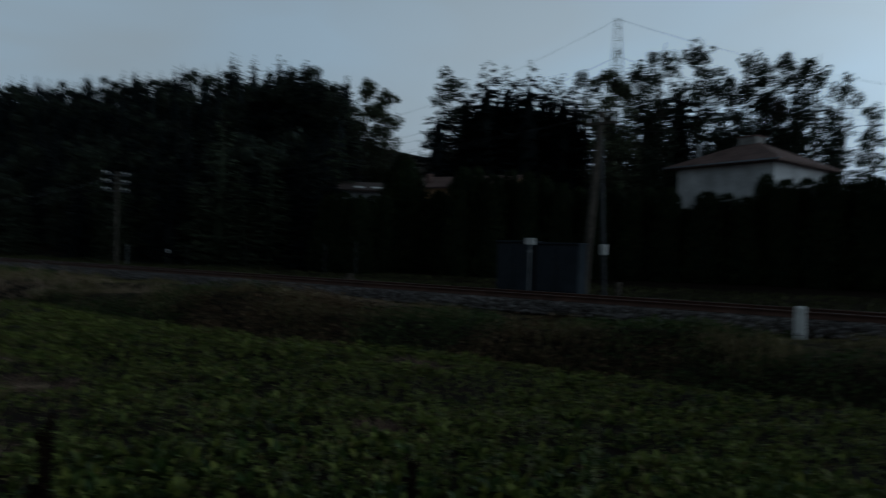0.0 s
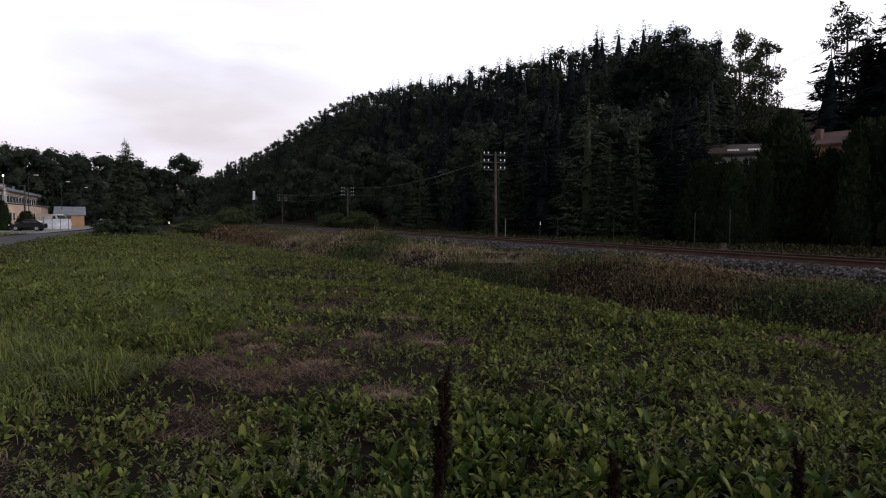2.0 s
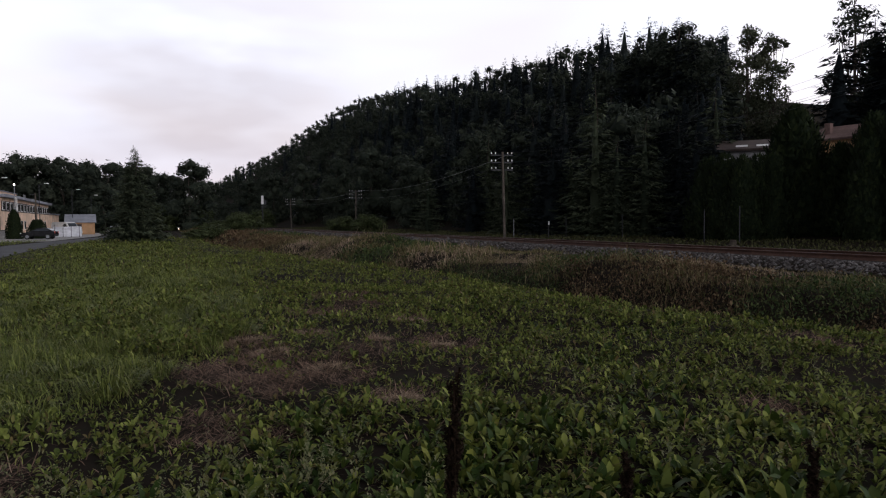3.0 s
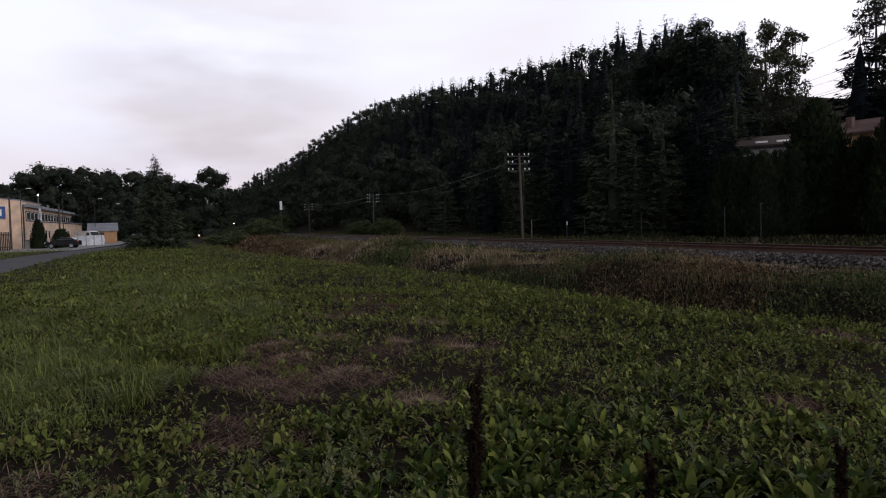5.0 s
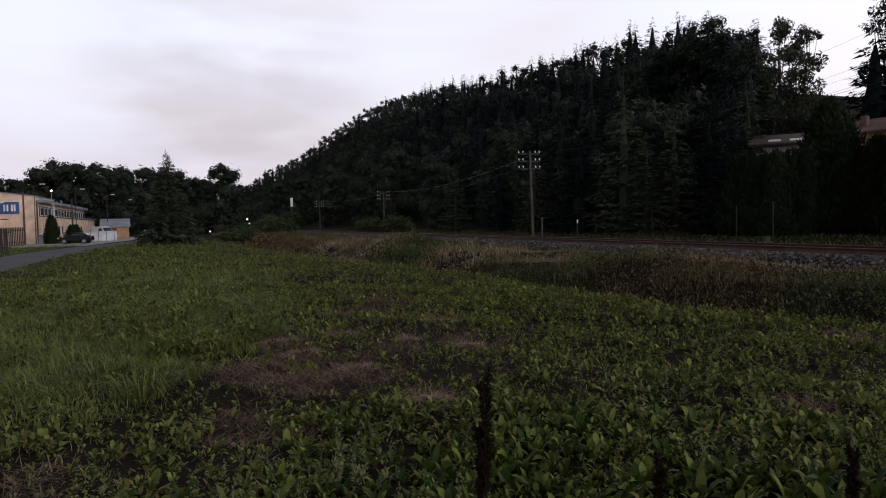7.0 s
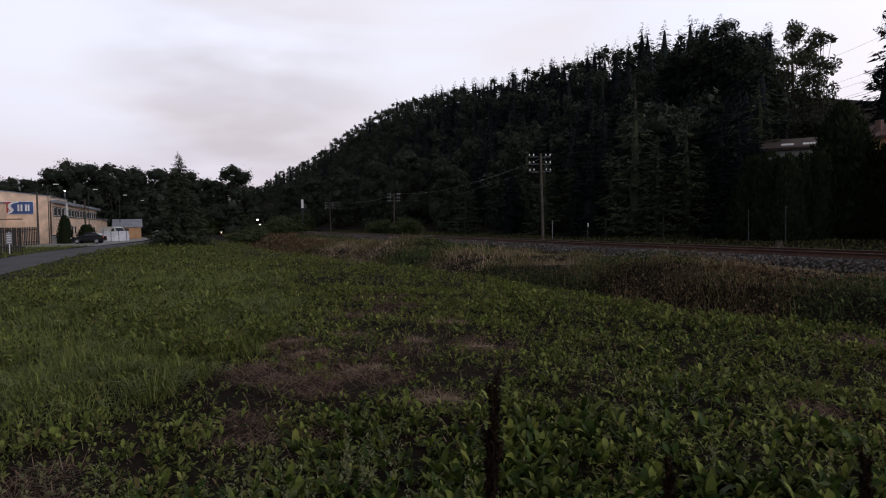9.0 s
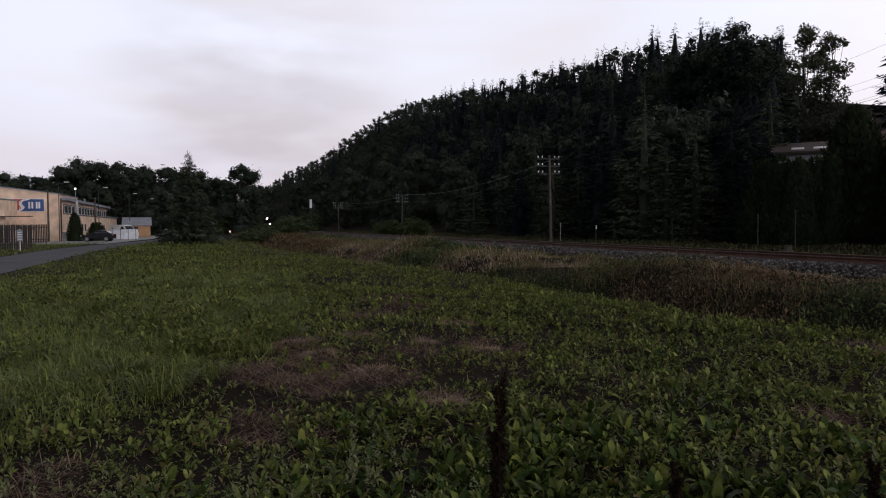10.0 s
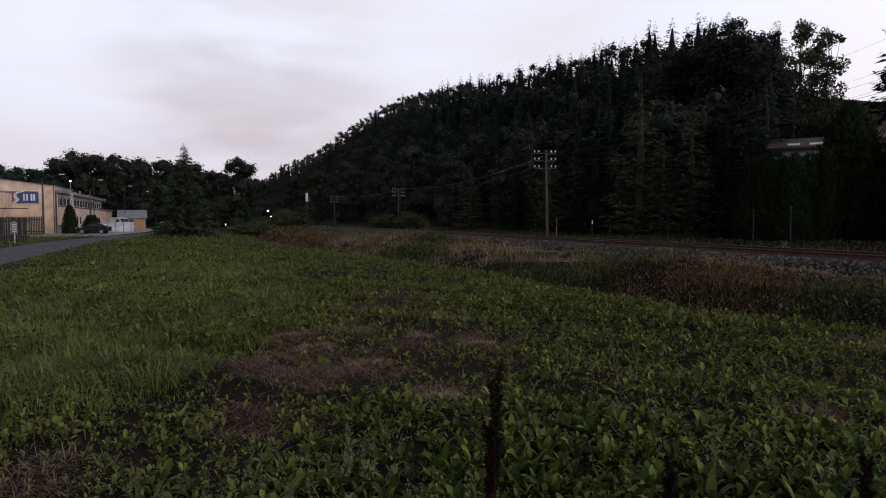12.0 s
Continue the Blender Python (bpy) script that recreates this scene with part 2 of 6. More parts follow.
RED = material("red_enamel", [(0.36, 0.05, 0.035), (0.44, 0.07, 0.045)], scale=3, rough=0.5)
BLUE = material("blue_enamel", [(0.035, 0.075, 0.21), (0.05, 0.095, 0.26)], scale=3, rough=0.5)
BLACKPAINT = material("black_car_paint", [(0.005, 0.0055, 0.0065), (0.009, 0.0095, 0.011)], rough=0.25, spec=0.25)
SILVER = material("silver_car_paint", [(0.30, 0.31, 0.32), (0.36, 0.37, 0.38)], rough=0.3, metal=0.6)
RUBBER = material("tyre_rubber", [(0.012, 0.012, 0.012), (0.02, 0.02, 0.02)], rough=0.85)
FENCE = material("dark_fence_paint", [(0.028, 0.024, 0.022), (0.05, 0.043, 0.038)], scale=9, rough=0.8)
DEADSTEM = material("dead_dock_stem", [(0.012, 0.008, 0.006), (0.030, 0.019, 0.012)], spread="island", rough=0.85, spec=0.04)
TARP = material("white_tarpaulin", [(0.62, 0.63, 0.66), (0.76, 0.77, 0.80)], scale=3, rough=0.45, bump=0.4)
LOCO = material("dark_loco_paint", [(0.007, 0.006, 0.006), (0.012, 0.009, 0.009)], scale=3, rough=0.7, spec=0.06)
HEADLAMP = glow("headlamp_light", (1.0, 0.93, 0.82), 60)
LAMPWHITE = glow("lamp_light", (1.0, 0.97, 0.9), 4)
REDGLOW = glow("far_warm_light", (1.0, 0.62, 0.42), 3)


# ---- mesh helpers ----
def link_mesh(name, me, mat, parent=None, label=""):
    if mat and not me.materials:
        me.materials.append(mat)
    ob = new(name, me)
    ob.parent = parent
    return tagged(ob, label)


def part(name, bm, mat, parent, label=""):
    me = bpy.data.meshes.new(name)
    bm.to_mesh(me)
    bm.free()
    return link_mesh(name, me, mat, parent, label)


def tri_mesh(name, v, f):
    me = bpy.data.meshes.new(name)
    f = np.ascontiguousarray(f, dtype=np.int32)
    me.vertices.add(len(v))
    me.vertices.foreach_set("co", np.ascontiguousarray(v, dtype=np.float32).ravel())
    me.loops.add(f.size)
    me.loops.foreach_set("vertex_index", f.ravel())
    me.polygons.add(len(f))
    me.polygons.foreach_set("loop_start", np.arange(0, f.size, f.shape[1], dtype=np.int32))
    me.update(calc_edges=True)
    return me


def base(name, x, y, z, rz=0.0, label="", category="", group="", kind=""):
    ob = new(name)
    ob.empty_display_size = 0.2
    ob.matrix_basis = pose(x, y, z, 0, 0, rz)
    return tagged(ob, label, category, group, kind)


def box(sx, sy, sz, x=0.0, y=0.0, z=0.0, bevel=0.0, rot=(0, 0, 0), bm=None):
    """A box with its bottom face's centre at x, y, z."""
    bm = bm or bmesh.new()
    made = bmesh.ops.create_cube(bm, size=1.0, matrix=pose(x, y, z, *rot) @ Matrix.Translation((0, 0, sz / 2)) @ Matrix.Diagonal((sx, sy, sz, 1)))
    if bevel:
        edges = list({e for v in made["verts"] for e in v.link_edges})
        bmesh.ops.bevel(bm, geom=edges, offset=bevel, segments=2, affect="EDGES", profile=0.6)
    return bm


def rod(p, q, r1, r2=None, seg=8, bm=None):
    bm = bm or bmesh.new()
    p, q = Vector(p), Vector(q)
    m = Matrix.Translation((p + q) / 2) @ (q - p).to_track_quat("Z", "Y").to_matrix().to_4x4()
    bmesh.ops.create_cone(bm, cap_ends=True, segments=seg, radius1=r1, radius2=r1 if r2 is None else r2, depth=(q - p).length, matrix=m)
    return bm


def slab(points, thick, bm=None):
    """A flat polygon of points, thickened along its normal."""
    bm = bm or bmesh.new()
    face = bm.faces.new([bm.verts.new(p) for p in points])
    bm.normal_update()
    n = face.normal.copy()
    ext = bmesh.ops.extrude_face_region(bm, geom=[face])
    bmesh.ops.translate(bm, verts=[g for g in ext["geom"] if isinstance(g, bmesh.types.BMVert)], vec=n * thick)
    bmesh.ops.recalc_face_normals(bm, faces=bm.faces)
    return bm


def wire(name, p, q, sag, r, mat, label, category="cable"):
    c = bpy.data.curves.new(name, "CURVE")
    c.dimensions, c.bevel_depth, c.bevel_resolution = "3D", r, 1
    sp = c.splines.new("POLY")
    sp.points.add(16)
    for i in range(17):
        u = i / 16
        w = Vector(p).lerp(Vector(q), u)
        sp.points[i].co = (w.x, w.y, w.z - 4 * sag * u * (1 - u), 1)
    c.materials.append(mat)
    return tagged(new(name, c), label, category)


# ---- ground ----
RAIL_Z = 0.72
TRACK_X = 17.9
HILL_Y = [-300, -40, 0, 30, 55, 72, 90, 110, 165, 240, 312, 450, 660, 1000, 1600]
HILL_H = [2, 4, 5, 5, 7, 13, 21.5, 22, 27.5, 37, 43, 36, 40, 25, 5]


def ease(u):
    u = np.clip(u, 0, 1)
    return u * u * (3 - 2 * u)


def track_x(y):
    y = np.asarray(y, float)
    return TRACK_X + 13.0 * ease((y - 165) / 220) - 6.0 * ease((y - 295) / 90)


def road_shift(y):
    return 6.0 * ease((np.asarray(y, float) - 58) / 55)


def meadow_edge(y):
    """Where the meadow ends and the drop to the ditch begins."""
    return np.interp(y, [-40, 7, 10, 14, 21, 26, 30, 38, 46, 56, 110, 200], [10.5, 9.4, 8.7, 8.3, 8.4, 7.7, 6.7, 6.3, 5.2, 4.5, 5.2, 7.0])


def ground_z(x, y):
    x, y = np.asarray(x, float), np.asarray(y, float)
    x0 = x
    x = x - (track_x(y) - TRACK_X) * np.clip((x + 20) / 38, 0, 1)
    edge = meadow_edge(y)
    d = np.interp(y, [-40, 18, 30, 60, 160], [0.75, 0.75, 0.6, 0.6, 0.15])
    lumps = 0.05 * np.sin(x * 0.9 + 1.3 * np.sin(y * 0.35)) * np.cos(y * 0.62 + x * 0.21) + 0.025 * np.sin(x * 2.3 + y * 1.7)
    field = lumps * np.clip((edge - x) / 2, 0, 1) * np.clip((x0 - road_shift(y) + 6.2) / 2, 0, 1)
    u = np.clip((x - edge) / 0.95, 0, 1)
    ditch = -d * u * u * (3 - 2 * u)
    w = np.clip((x - edge - 1.15) / (15.6 - edge - 1.15), 0, 1)
    rise = np.clip((x - edge - 1.0) / 2.7, 0, 1)
    bank = (0.30 + d) * (0.88 * rise * rise * (3 - 2 * rise) + 0.12 * w)
    mound = 0.42 * np.exp(-((x - 11.6) / 2.0) ** 2 - ((y - 37) / 5.0) ** 2) + 0.20 * np.exp(-((x - 9.6) / 1.3) ** 2 - ((y - 23) / 4.0) ** 2) + 0.16 * np.exp(-((x - 12.0) / 1.6) ** 2 - ((y - 15) / 3.0) ** 2)
    bank = bank + np.where((w > 0) & (w < 1), (0.12 * np.sin(y * 0.55 + 1.4 * np.sin(x * 0.9)) + 0.07 * np.sin(y * 1.3 + 2 * np.sin(x)) + 1.1 * mound) * np.sin(np.pi * w) ** 0.7, 0)
    far = 0.10 * np.clip((x - 20.4) / 1.0, 0, 1) + 0.25 * np.clip((x - 26) / 8, 0, 1)
    h = np.interp(y, HILL_Y, HILL_H)
    s = np.clip((x - 30) / 46, 0, 1)
    hill = h * (s * s * (3 - 2 * s))
    road = -0.15 * np.clip((-6.3 - x0 + road_shift(y)) / 1.2, 0, 1)
    return field + ditch + bank + far + hill + road


def grid_axis(stops):
    out = [stops[0][0]]
    for (a, _), (b, step) in zip(stops, stops[1:]):
        n = max(1, round((b - a) / step))
        out += [a + (b - a) * (i + 1) / n for i in range(n)]
    return np.array(out)


gx = grid_axis([(-2500, 0), (-300, 400), (-40, 20), (-10, 2), (-4, 0.6), (21, 0.3), (32, 1.0), (90, 3), (300, 20), (2500, 400)])
gy = grid_axis([(-1500, 0), (-100, 200), (-6, 8), (2, 1), (34, 0.35), (80, 1.0), (200, 3), (700, 15), (1600, 60), (3000, 400)])
GX, GY = np.meshgrid(gx, gy, indexing="ij")
gv = np.stack([GX, GY, ground_z(GX, GY)], -1).reshape(-1, 3)
a = (np.arange(len(gx) - 1)[:, None] * len(gy) + np.arange(len(gy) - 1)[None, :]).ravel()
gf = np.stack([a, a + len(gy), a + len(gy) + 1, a + 1], 1)
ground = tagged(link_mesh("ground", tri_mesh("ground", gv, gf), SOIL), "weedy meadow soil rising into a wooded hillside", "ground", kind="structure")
for p in ground.data.polygons:
    p.use_smooth = True

# the road beside the meadow and the yard in front of the works
ry = np.arange(-60, 330, 3.0)
rv = np.array([(x + road_shift(y), y, -0.115) for y in ry for x in (-11.4, -7.3)])
k = np.arange(len(ry) - 1) * 2
tagged(link_mesh("road", tri_mesh("road", rv, np.stack([k, k + 1, k + 3, k + 2], 1)), ASPHALT), "grey worn asphalt road along the meadow", "road", kind="structure")
yard = slab([(-40, 84, -0.145), (-9.5, 84, -0.145), (-6.4, 112, -0.145), (-6.2, 150, -0.145), (-40, 150, -0.145)], 0.02)
tagged(part("pavement", yard, CONCRETE, None), "pale paved yard before the works building", "pavement", kind="structure")


# ---- plants ----
def blades(p, length, width, az, lean, droop, rng):
    """Grass blades: a bent tapering strip on each point."""
    n = len(p)
    d = np.stack([np.cos(az), np.sin(az), np.zeros(n)], 1)
    side = np.stack([-np.sin(az), np.cos(az), np.zeros(n)], 1) * (width / 2)[:, None]
    up = np.array([0, 0, 1.0])
    mid = p + d * (length * 0.5 * np.sin(lean))[:, None] + up * (length * 0.5 * np.cos(lean))[:, None]
    bend = lean + droop
    tip = mid + d * (length * 0.5 * np.sin(bend))[:, None] + up * (length * 0.5 * np.cos(bend))[:, None]
    v = np.stack([p - side * 0.7, p + side * 0.7, mid - side, mid + side, tip], 1).reshape(-1, 3)
    i = np.arange(n)[:, None] * 5
    f = np.concatenate([i + [0, 1, 3], i + [0, 3, 2], i + [2, 3, 4]], 1).reshape(-1, 3)
    return v, f


def leaves(p, length, width, az, lean, droop, rng):
    """Broad leaves: stalk end, widest third, shoulder and tip, folded along the midrib."""
    n = len(p)
    d = np.stack([np.cos(az), np.sin(az), np.zeros(n)], 1)
    roll = rng.uniform(-0.5, 0.5, n)
    flat = np.stack([-np.sin(az), np.cos(az), np.zeros(n)], 1)
    up = np.array([0, 0, 1.0])

    def along(u, ang):
        return d * (length * u * np.sin(ang))[:, None] + up * (length * u * np.cos(ang))[:, None]

    side = (flat * np.cos(roll)[:, None] + up * np.sin(roll)[:, None]) * (width / 2)[:, None]
    m1 = p + along(0.38, lean)
    m2 = m1 + along(0.34, lean + droop * 0.5)
    tip = m2 + along(0.28, lean + droop)
    fold = up * (width * 0.16)[:, None]
    v = np.stack([p, m1 - side + fold, m1, m1 + side + fold, m2 - side * 0.75 + fold, m2, m2 + side * 0.75 + fold, tip], 1).reshape(-1, 3)
    i = np.arange(n)[:, None] * 8
    f = np.concatenate([i + t for t in ([0, 2, 1], [0, 3, 2], [1, 2, 5], [1, 5, 4], [2, 3, 6], [2, 6, 5], [4, 5, 7], [5, 6, 7])], 1).reshape(-1, 3)
    return v, f


def small_leaves(p, length, width, az, lean, droop, rng):
    """Four-cornered leaves for plants farther off."""
    n = len(p)
    d = np.stack([np.cos(az) * np.sin(lean), np.sin(az) * np.sin(lean), np.cos(lean)], 1) * length[:, None]
    side = np.stack([-np.sin(az), np.cos(az), rng.uniform(-0.4, 0.4, n)], 1) * (width / 2)[:, None]
    mid = p + d * 0.5
    tip = p + d - np.array([0, 0, 1.0]) * (length * droop * 0.3)[:, None]
    v = np.stack([p, mid - side, tip, mid + side], 1).reshape(-1, 3)
    i = np.arange(n)[:, None] * 4
    return v, np.concatenate([i + [0, 2, 1], i + [0, 3, 2]], 1).reshape(-1, 3)


def join(parts):
    vs, fs, n = [], [], 0
    for v, f in parts:
        vs.append(v)
        fs.append(f + n)
        n += len(v)
    return np.concatenate(vs), np.concatenate(fs)


def wedge(n, r0, r1, a0, a1, rng, power=2.0):
    """Random spots in a ring sector round the origin, angles in degrees from the y axis towards x."""
    r = (rng.uniform(0, 1, n) * (r1 ** power - r0 ** power) + r0 ** power) ** (1 / power)
    t = np.radians(rng.uniform(a0, a1, n))
    return r * np.sin(t), r * np.cos(t)


def soft_noise(x, y, s):
    return 0.5 + 0.25 * (np.sin(x * s * 1.1 + 2.1 * np.sin(y * s * 0.7 + 1)) + np.sin(y * s * 1.3 - 1.7 * np.sin(x * s * 0.8 + 2.4)))


# bare patches of dead stems in the meadow: x, y, radius
PATCHES = [(1.2, 9.8, 0.34), (1.4, 8.8, 0.34), (2.2, 10.2, 0.24), (3.0, 9.4, 0.18), (4.1, 11.1, 0.30), (0.8, 8.0, 0.42), (1.8, 7.7, 0.46), (2.2, 6.2, 0.27), (3.8, 8.9, 0.39), (3.9, 13.7, 0.5), (3.0, 13.1, 0.43),
           (0.4, 6.1, 0.30), (0.95, 5.7, 0.14), (-0.9, 5.1, 0.25), (4.9, 4.4, 0.2), (4.2, 15.4, 0.6), (1.1, 7.2, 0.35), (2.5, 8.5, 0.29), (8.2, 6.6, 0.4)]


def bare(x, y):
    out = np.zeros(len(x))
    wob = 0.60 + 0.6 * soft_noise(x, y, 3.7) + 0.5 * soft_noise(x + 3, y - 2, 9.1)
    for px, py, pr in PATCHES:
        dd = np.hypot(x - px, (y - py) * 0.75) / (pr * wob)
        out = np.maximum(out, np.clip(1.35 - dd, 0, 1))
    return out


def tall_zone(x, y):
    """How much the uncut tall grass towards the road has taken over."""
    side = np.interp(y, [3, 5, 6.5, 8.5, 9.8, 15.8, 29, 42, 70], [-2.6, -1.5, -0.5, 0.7, 1.3, 2.4, 3.2, 2.6, 2.0])
    return np.clip((side - x + 1.3 * (soft_noise(x, y, 1.1) - 0.5) + 0.9 * (soft_noise(x, y, 3.1) - 0.5)) / 1.1, 0, 1) * np.clip((y - 3.5) / 2, 0, 1)


def sparse(x, y):
    """The middle of the meadow, where the weeds grow thinly."""
    return np.clip(1.35 * np.exp(-((x - 1.0 - 0.15 * y) / 1.9) ** 2 - ((y - 9.2) / 4.2) ** 2) * (0.5 + 0.9 * soft_noise(x, y, 2.2)), 0, 1)


def on_ground(x, y, lift=-0.01):
    return np.stack([x, y, ground_z(x, y) + lift], 1)


def rosettes(cx, cy, m, size, ratio, lean, rng, shape=leaves, lift=0.0):
    """Plants of m leaves each, spread round their roots."""
    n = len(cx)
    az = (np.arange(m)[None, :] * 2.4 + rng.uniform(0, 6.28, (n, 1)) + rng.normal(0, 0.3, (n, m))).ravel()
    p = np.repeat(on_ground(cx, cy), m, 0)
    ln = (size[:, None] * rng.uniform(0.55, 1.15, (n, m))).ravel()
    p[:, 0] += np.cos(az) * ln * 0.12
    p[:, 1] += np.sin(az) * ln * 0.12
    p[:, 2] += rng.uniform(0, 1, n * m) * lift * np.repeat(size, m)
    k = n * m
    return shape(p, ln, ln * rng.uniform(ratio * 0.8, ratio * 1.25, k), az, rng.uniform(lean[0], lean[1], k), rng.uniform(0.2, 0.95, k), rng)


def build_meadow():
    rng = np.random.default_rng(5)

    def inside(x, y, margin=0.25):
        return (x < meadow_edge(y) + margin) & (x > -6.9 + road_shift(y))

    # low broad-leaved weeds, plant by plant, with dark gaps between the clumps
    parts = []
    for n, r0, r1, a1, m, s0, s1, shape in ((4200, 3.0, 6.2, 92, 6, 0.035, 0.085, leaves), (13000, 6.0, 11, 92, 5, 0.04, 0.085, leaves), (20000, 11, 19, 70, 6, 0.055, 0.11, small_leaves), (15000, 19, 38, 36, 6, 0.065, 0.125, small_leaves), (8000, 38, 90, 14, 5, 0.09, 0.17, small_leaves)):
        x, y = wedge(n, r0, r1, -16, a1, rng)
        clump = 0.55 * soft_noise(0.8 * x + 0.6 * y, 0.8 * y - 0.6 * x, 1.7) + 0.45 * soft_noise(0.35 * x - 0.94 * y + 3, 0.94 * x + 0.35 * y, 4.3)
        keep = inside(x, y) & (rng.uniform(0, 1, n) < (0.22 + 1.1 * clump) * (1 - 0.45 * sparse(x, y))) & (rng.uniform(0, 1, n) > bare(x, y) * 1.1) & (rng.uniform(0, 1, n) < 1.05 - 0.75 * tall_zone(x, y))
        x, y, clump = x[keep], y[keep], clump[keep]
        size = rng.uniform(s0, s1, len(x)) * (0.65 + 0.7 * clump)
        parts.append(rosettes(x, y, m, size, 0.42, (0.15, 1.3), rng, shape, 1.1))
    n = 12000
    x, y = rng.uniform(-6.8, 9.0, n), rng.uniform(-38, 12, n)
    th = np.degrees(np.arctan2(x, y))
    keep = (th < -15) | (th > 91) | (np.hypot(x, y) < 3.1)
    x, y = x[keep], y[keep]
    parts.append(rosettes(x, y, 3, rng.uniform(0.1, 0.2, len(x)), 0.5, (0.3, 1.3), rng, small_leaves))
    tagged(link_mesh("meadow_weeds", tri_mesh("meadow_weeds", *join(parts)), HERB), "low green broad-leaved weeds covering the meadow", "weeds", kind="stuff")
    # large upright dock leaves close by and in groups farther out
    parts = []
    x, y = wedge(2300, 3.0, 6.3, -14, 92, rng)
    near = np.clip((6.6 - np.hypot(x, y)) / 1.6, 0.1, 1) * np.clip((x - 0.2 * y + 0.9) / 0.8, 0.12, 1)
    keep = (bare(x, y) < 0.2) & (rng.uniform(0, 1, len(x)) < near * (0.35 + 0.9 * soft_noise(x, y, 2.4)))
    x, y = x[keep], y[keep]
    parts.append(rosettes(x, y, 8, rng.uniform(0.09, 0.18, len(x)) * (0.7 + 0.5 * soft_noise(x, y, 2.4)), 0.33, (0.05, 1.1), rng))
    x, y = wedge(2600, 6.0, 18, 6, 90, rng)
    keep = inside(x, y) & (bare(x, y) < 0.2) & (soft_noise(x, y, 0.9) * 0.6 + soft_noise(x + 5, y, 2.7) * 0.4 + rng.normal(0, 0.08, len(x)) > 0.60 + 0.25 * sparse(x, y)) & (tall_zone(x, y) < 0.3)
    x, y = x[keep], y[keep]
    parts.append(rosettes(x, y, 6, rng.uniform(0.09, 0.165, len(x)), 0.40, (0.1, 1.0), rng))
    tagged(link_mesh("dock_plants", tri_mesh("dock_plants", *join(parts)), DOCK), "bright green dock leaves standing in the meadow", "weeds", kind="stuff")
    # grass: tall uncut towards the road, thin between the weeds
    parts = []
    for n, r0, r1, wid, a1 in ((60000, 3.4, 12, 0.007, 92), (60000, 12, 28, 0.013, 50), (62000, 28, 80, 0.022, 20)):
        x, y = wedge(n, r0, r1, -17, a1, rng)
        tz = tall_zone(x, y)
        clump = soft_noise(x, y, 2.6) * 0.6 + soft_noise(x, y, 0.8) * 0.6
        keep = inside(x, y) & (rng.uniform(0, 1, n) < (np.where(r0 > 20, 1.0, 0.08 if r0 < 10 else 0.15) + tz) * (0.35 + clump)) & (bare(x, y) < 0.4)
        x, y, tz, clump = x[keep], y[keep], tz[keep], clump[keep]
        n = len(x)
        ln = (0.10 + 0.34 * tz * clump * (0.4 + soft_noise(x + 7, y, 3.9))) * rng.lognormal(0, 0.22, n) * np.clip((x + 7.4 - road_shift(y)) / 5, 0.25, 0.95)
        az = 6 * soft_noise(x, y, 0.9) + rng.normal(0, 1.1, n)
        parts.append(blades(on_ground(x, y), ln, wid * rng.uniform(0.6, 1.4, n), az, rng.uniform(0.1, 0.9, n), rng.uniform(0.4, 1.5, n), rng))
    # verge beyond the road
    n = 9000
    y = rng.uniform(46, 90, n)
    x = rng.uniform(-24, -11.6, n) + road_shift(y) * 0.5
    parts.append(blades(on_ground(x, y), rng.uniform(0.06, 0.2, n), rng.uniform(0.03, 0.05, n), rng.uniform(0, 6.28, n), rng.uniform(0.1, 0.9, n), rng.uniform(0.1, 0.8, n), rng))
    # arching tussocks
    x, y = wedge(950, 4.4, 24, -16, 15, rng)
    keep = (tall_zone(x, y) > 0.3) & (bare(x, y) < 0.3) & (soft_noise(x, y, 1.5) + rng.normal(0, 0.12, len(x)) > 0.36)
    for cx, cy in zip(x[keep], y[keep]):
        m = 85
        a = rng.uniform(0, 6.28, m)
        r = 0.20 * np.sqrt(rng.uniform(0, 1, m))
        p = on_ground(cx + r * np.cos(a), cy + r * np.sin(a))
        tuft = rng.uniform(0.55, 1.2)
        parts.append(blades(p, rng.uniform(0.26, 0.55, m) * tuft * np.clip((cx + 7.4) / 7, 0.3, 0.95), rng.uniform(0.005, 0.010, m) * (1 + cy / 20), a + rng.normal(0, 0.35, m), rng.uniform(0.05, 0.45, m) + r * 2, rng.uniform(0.7, 1.7, m), rng))
    tagged(link_mesh("tall_grass", tri_mesh("tall_grass", *join(parts)), GRASS), "tall uncut green grass on the road side", "grass", kind="stuff")
    # tall herbs inside the uncut grass
    parts = []
    x, y = wedge(1300, 9, 60, -16, 12, rng)
    keep = (tall_zone(x, y) > 0.4) & (x > -4.6 + road_shift(y)) & (soft_noise(x, y, 0.7) > 0.5)
    for cx, cy in zip(x[keep], y[keep]):
        m = 30
        hgt = rng.uniform(0.22, 0.55)
        p = np.repeat(on_ground(np.array([cx]), np.array([cy])), m, 0)
        p[:, :2] += rng.normal(0, 0.12, (m, 2))
        p[:, 2] += rng.uniform(0.1, 1, m) * hgt
        ln = rng.uniform(0.04, 0.09, m) * (1 + cy / 50)
        parts.append(leaves(p, ln, ln * 0.5, rng.uniform(0, 6.28, m), rng.uniform(0.3, 1.3, m), rng.uniform(0.2, 0.9, m), rng))
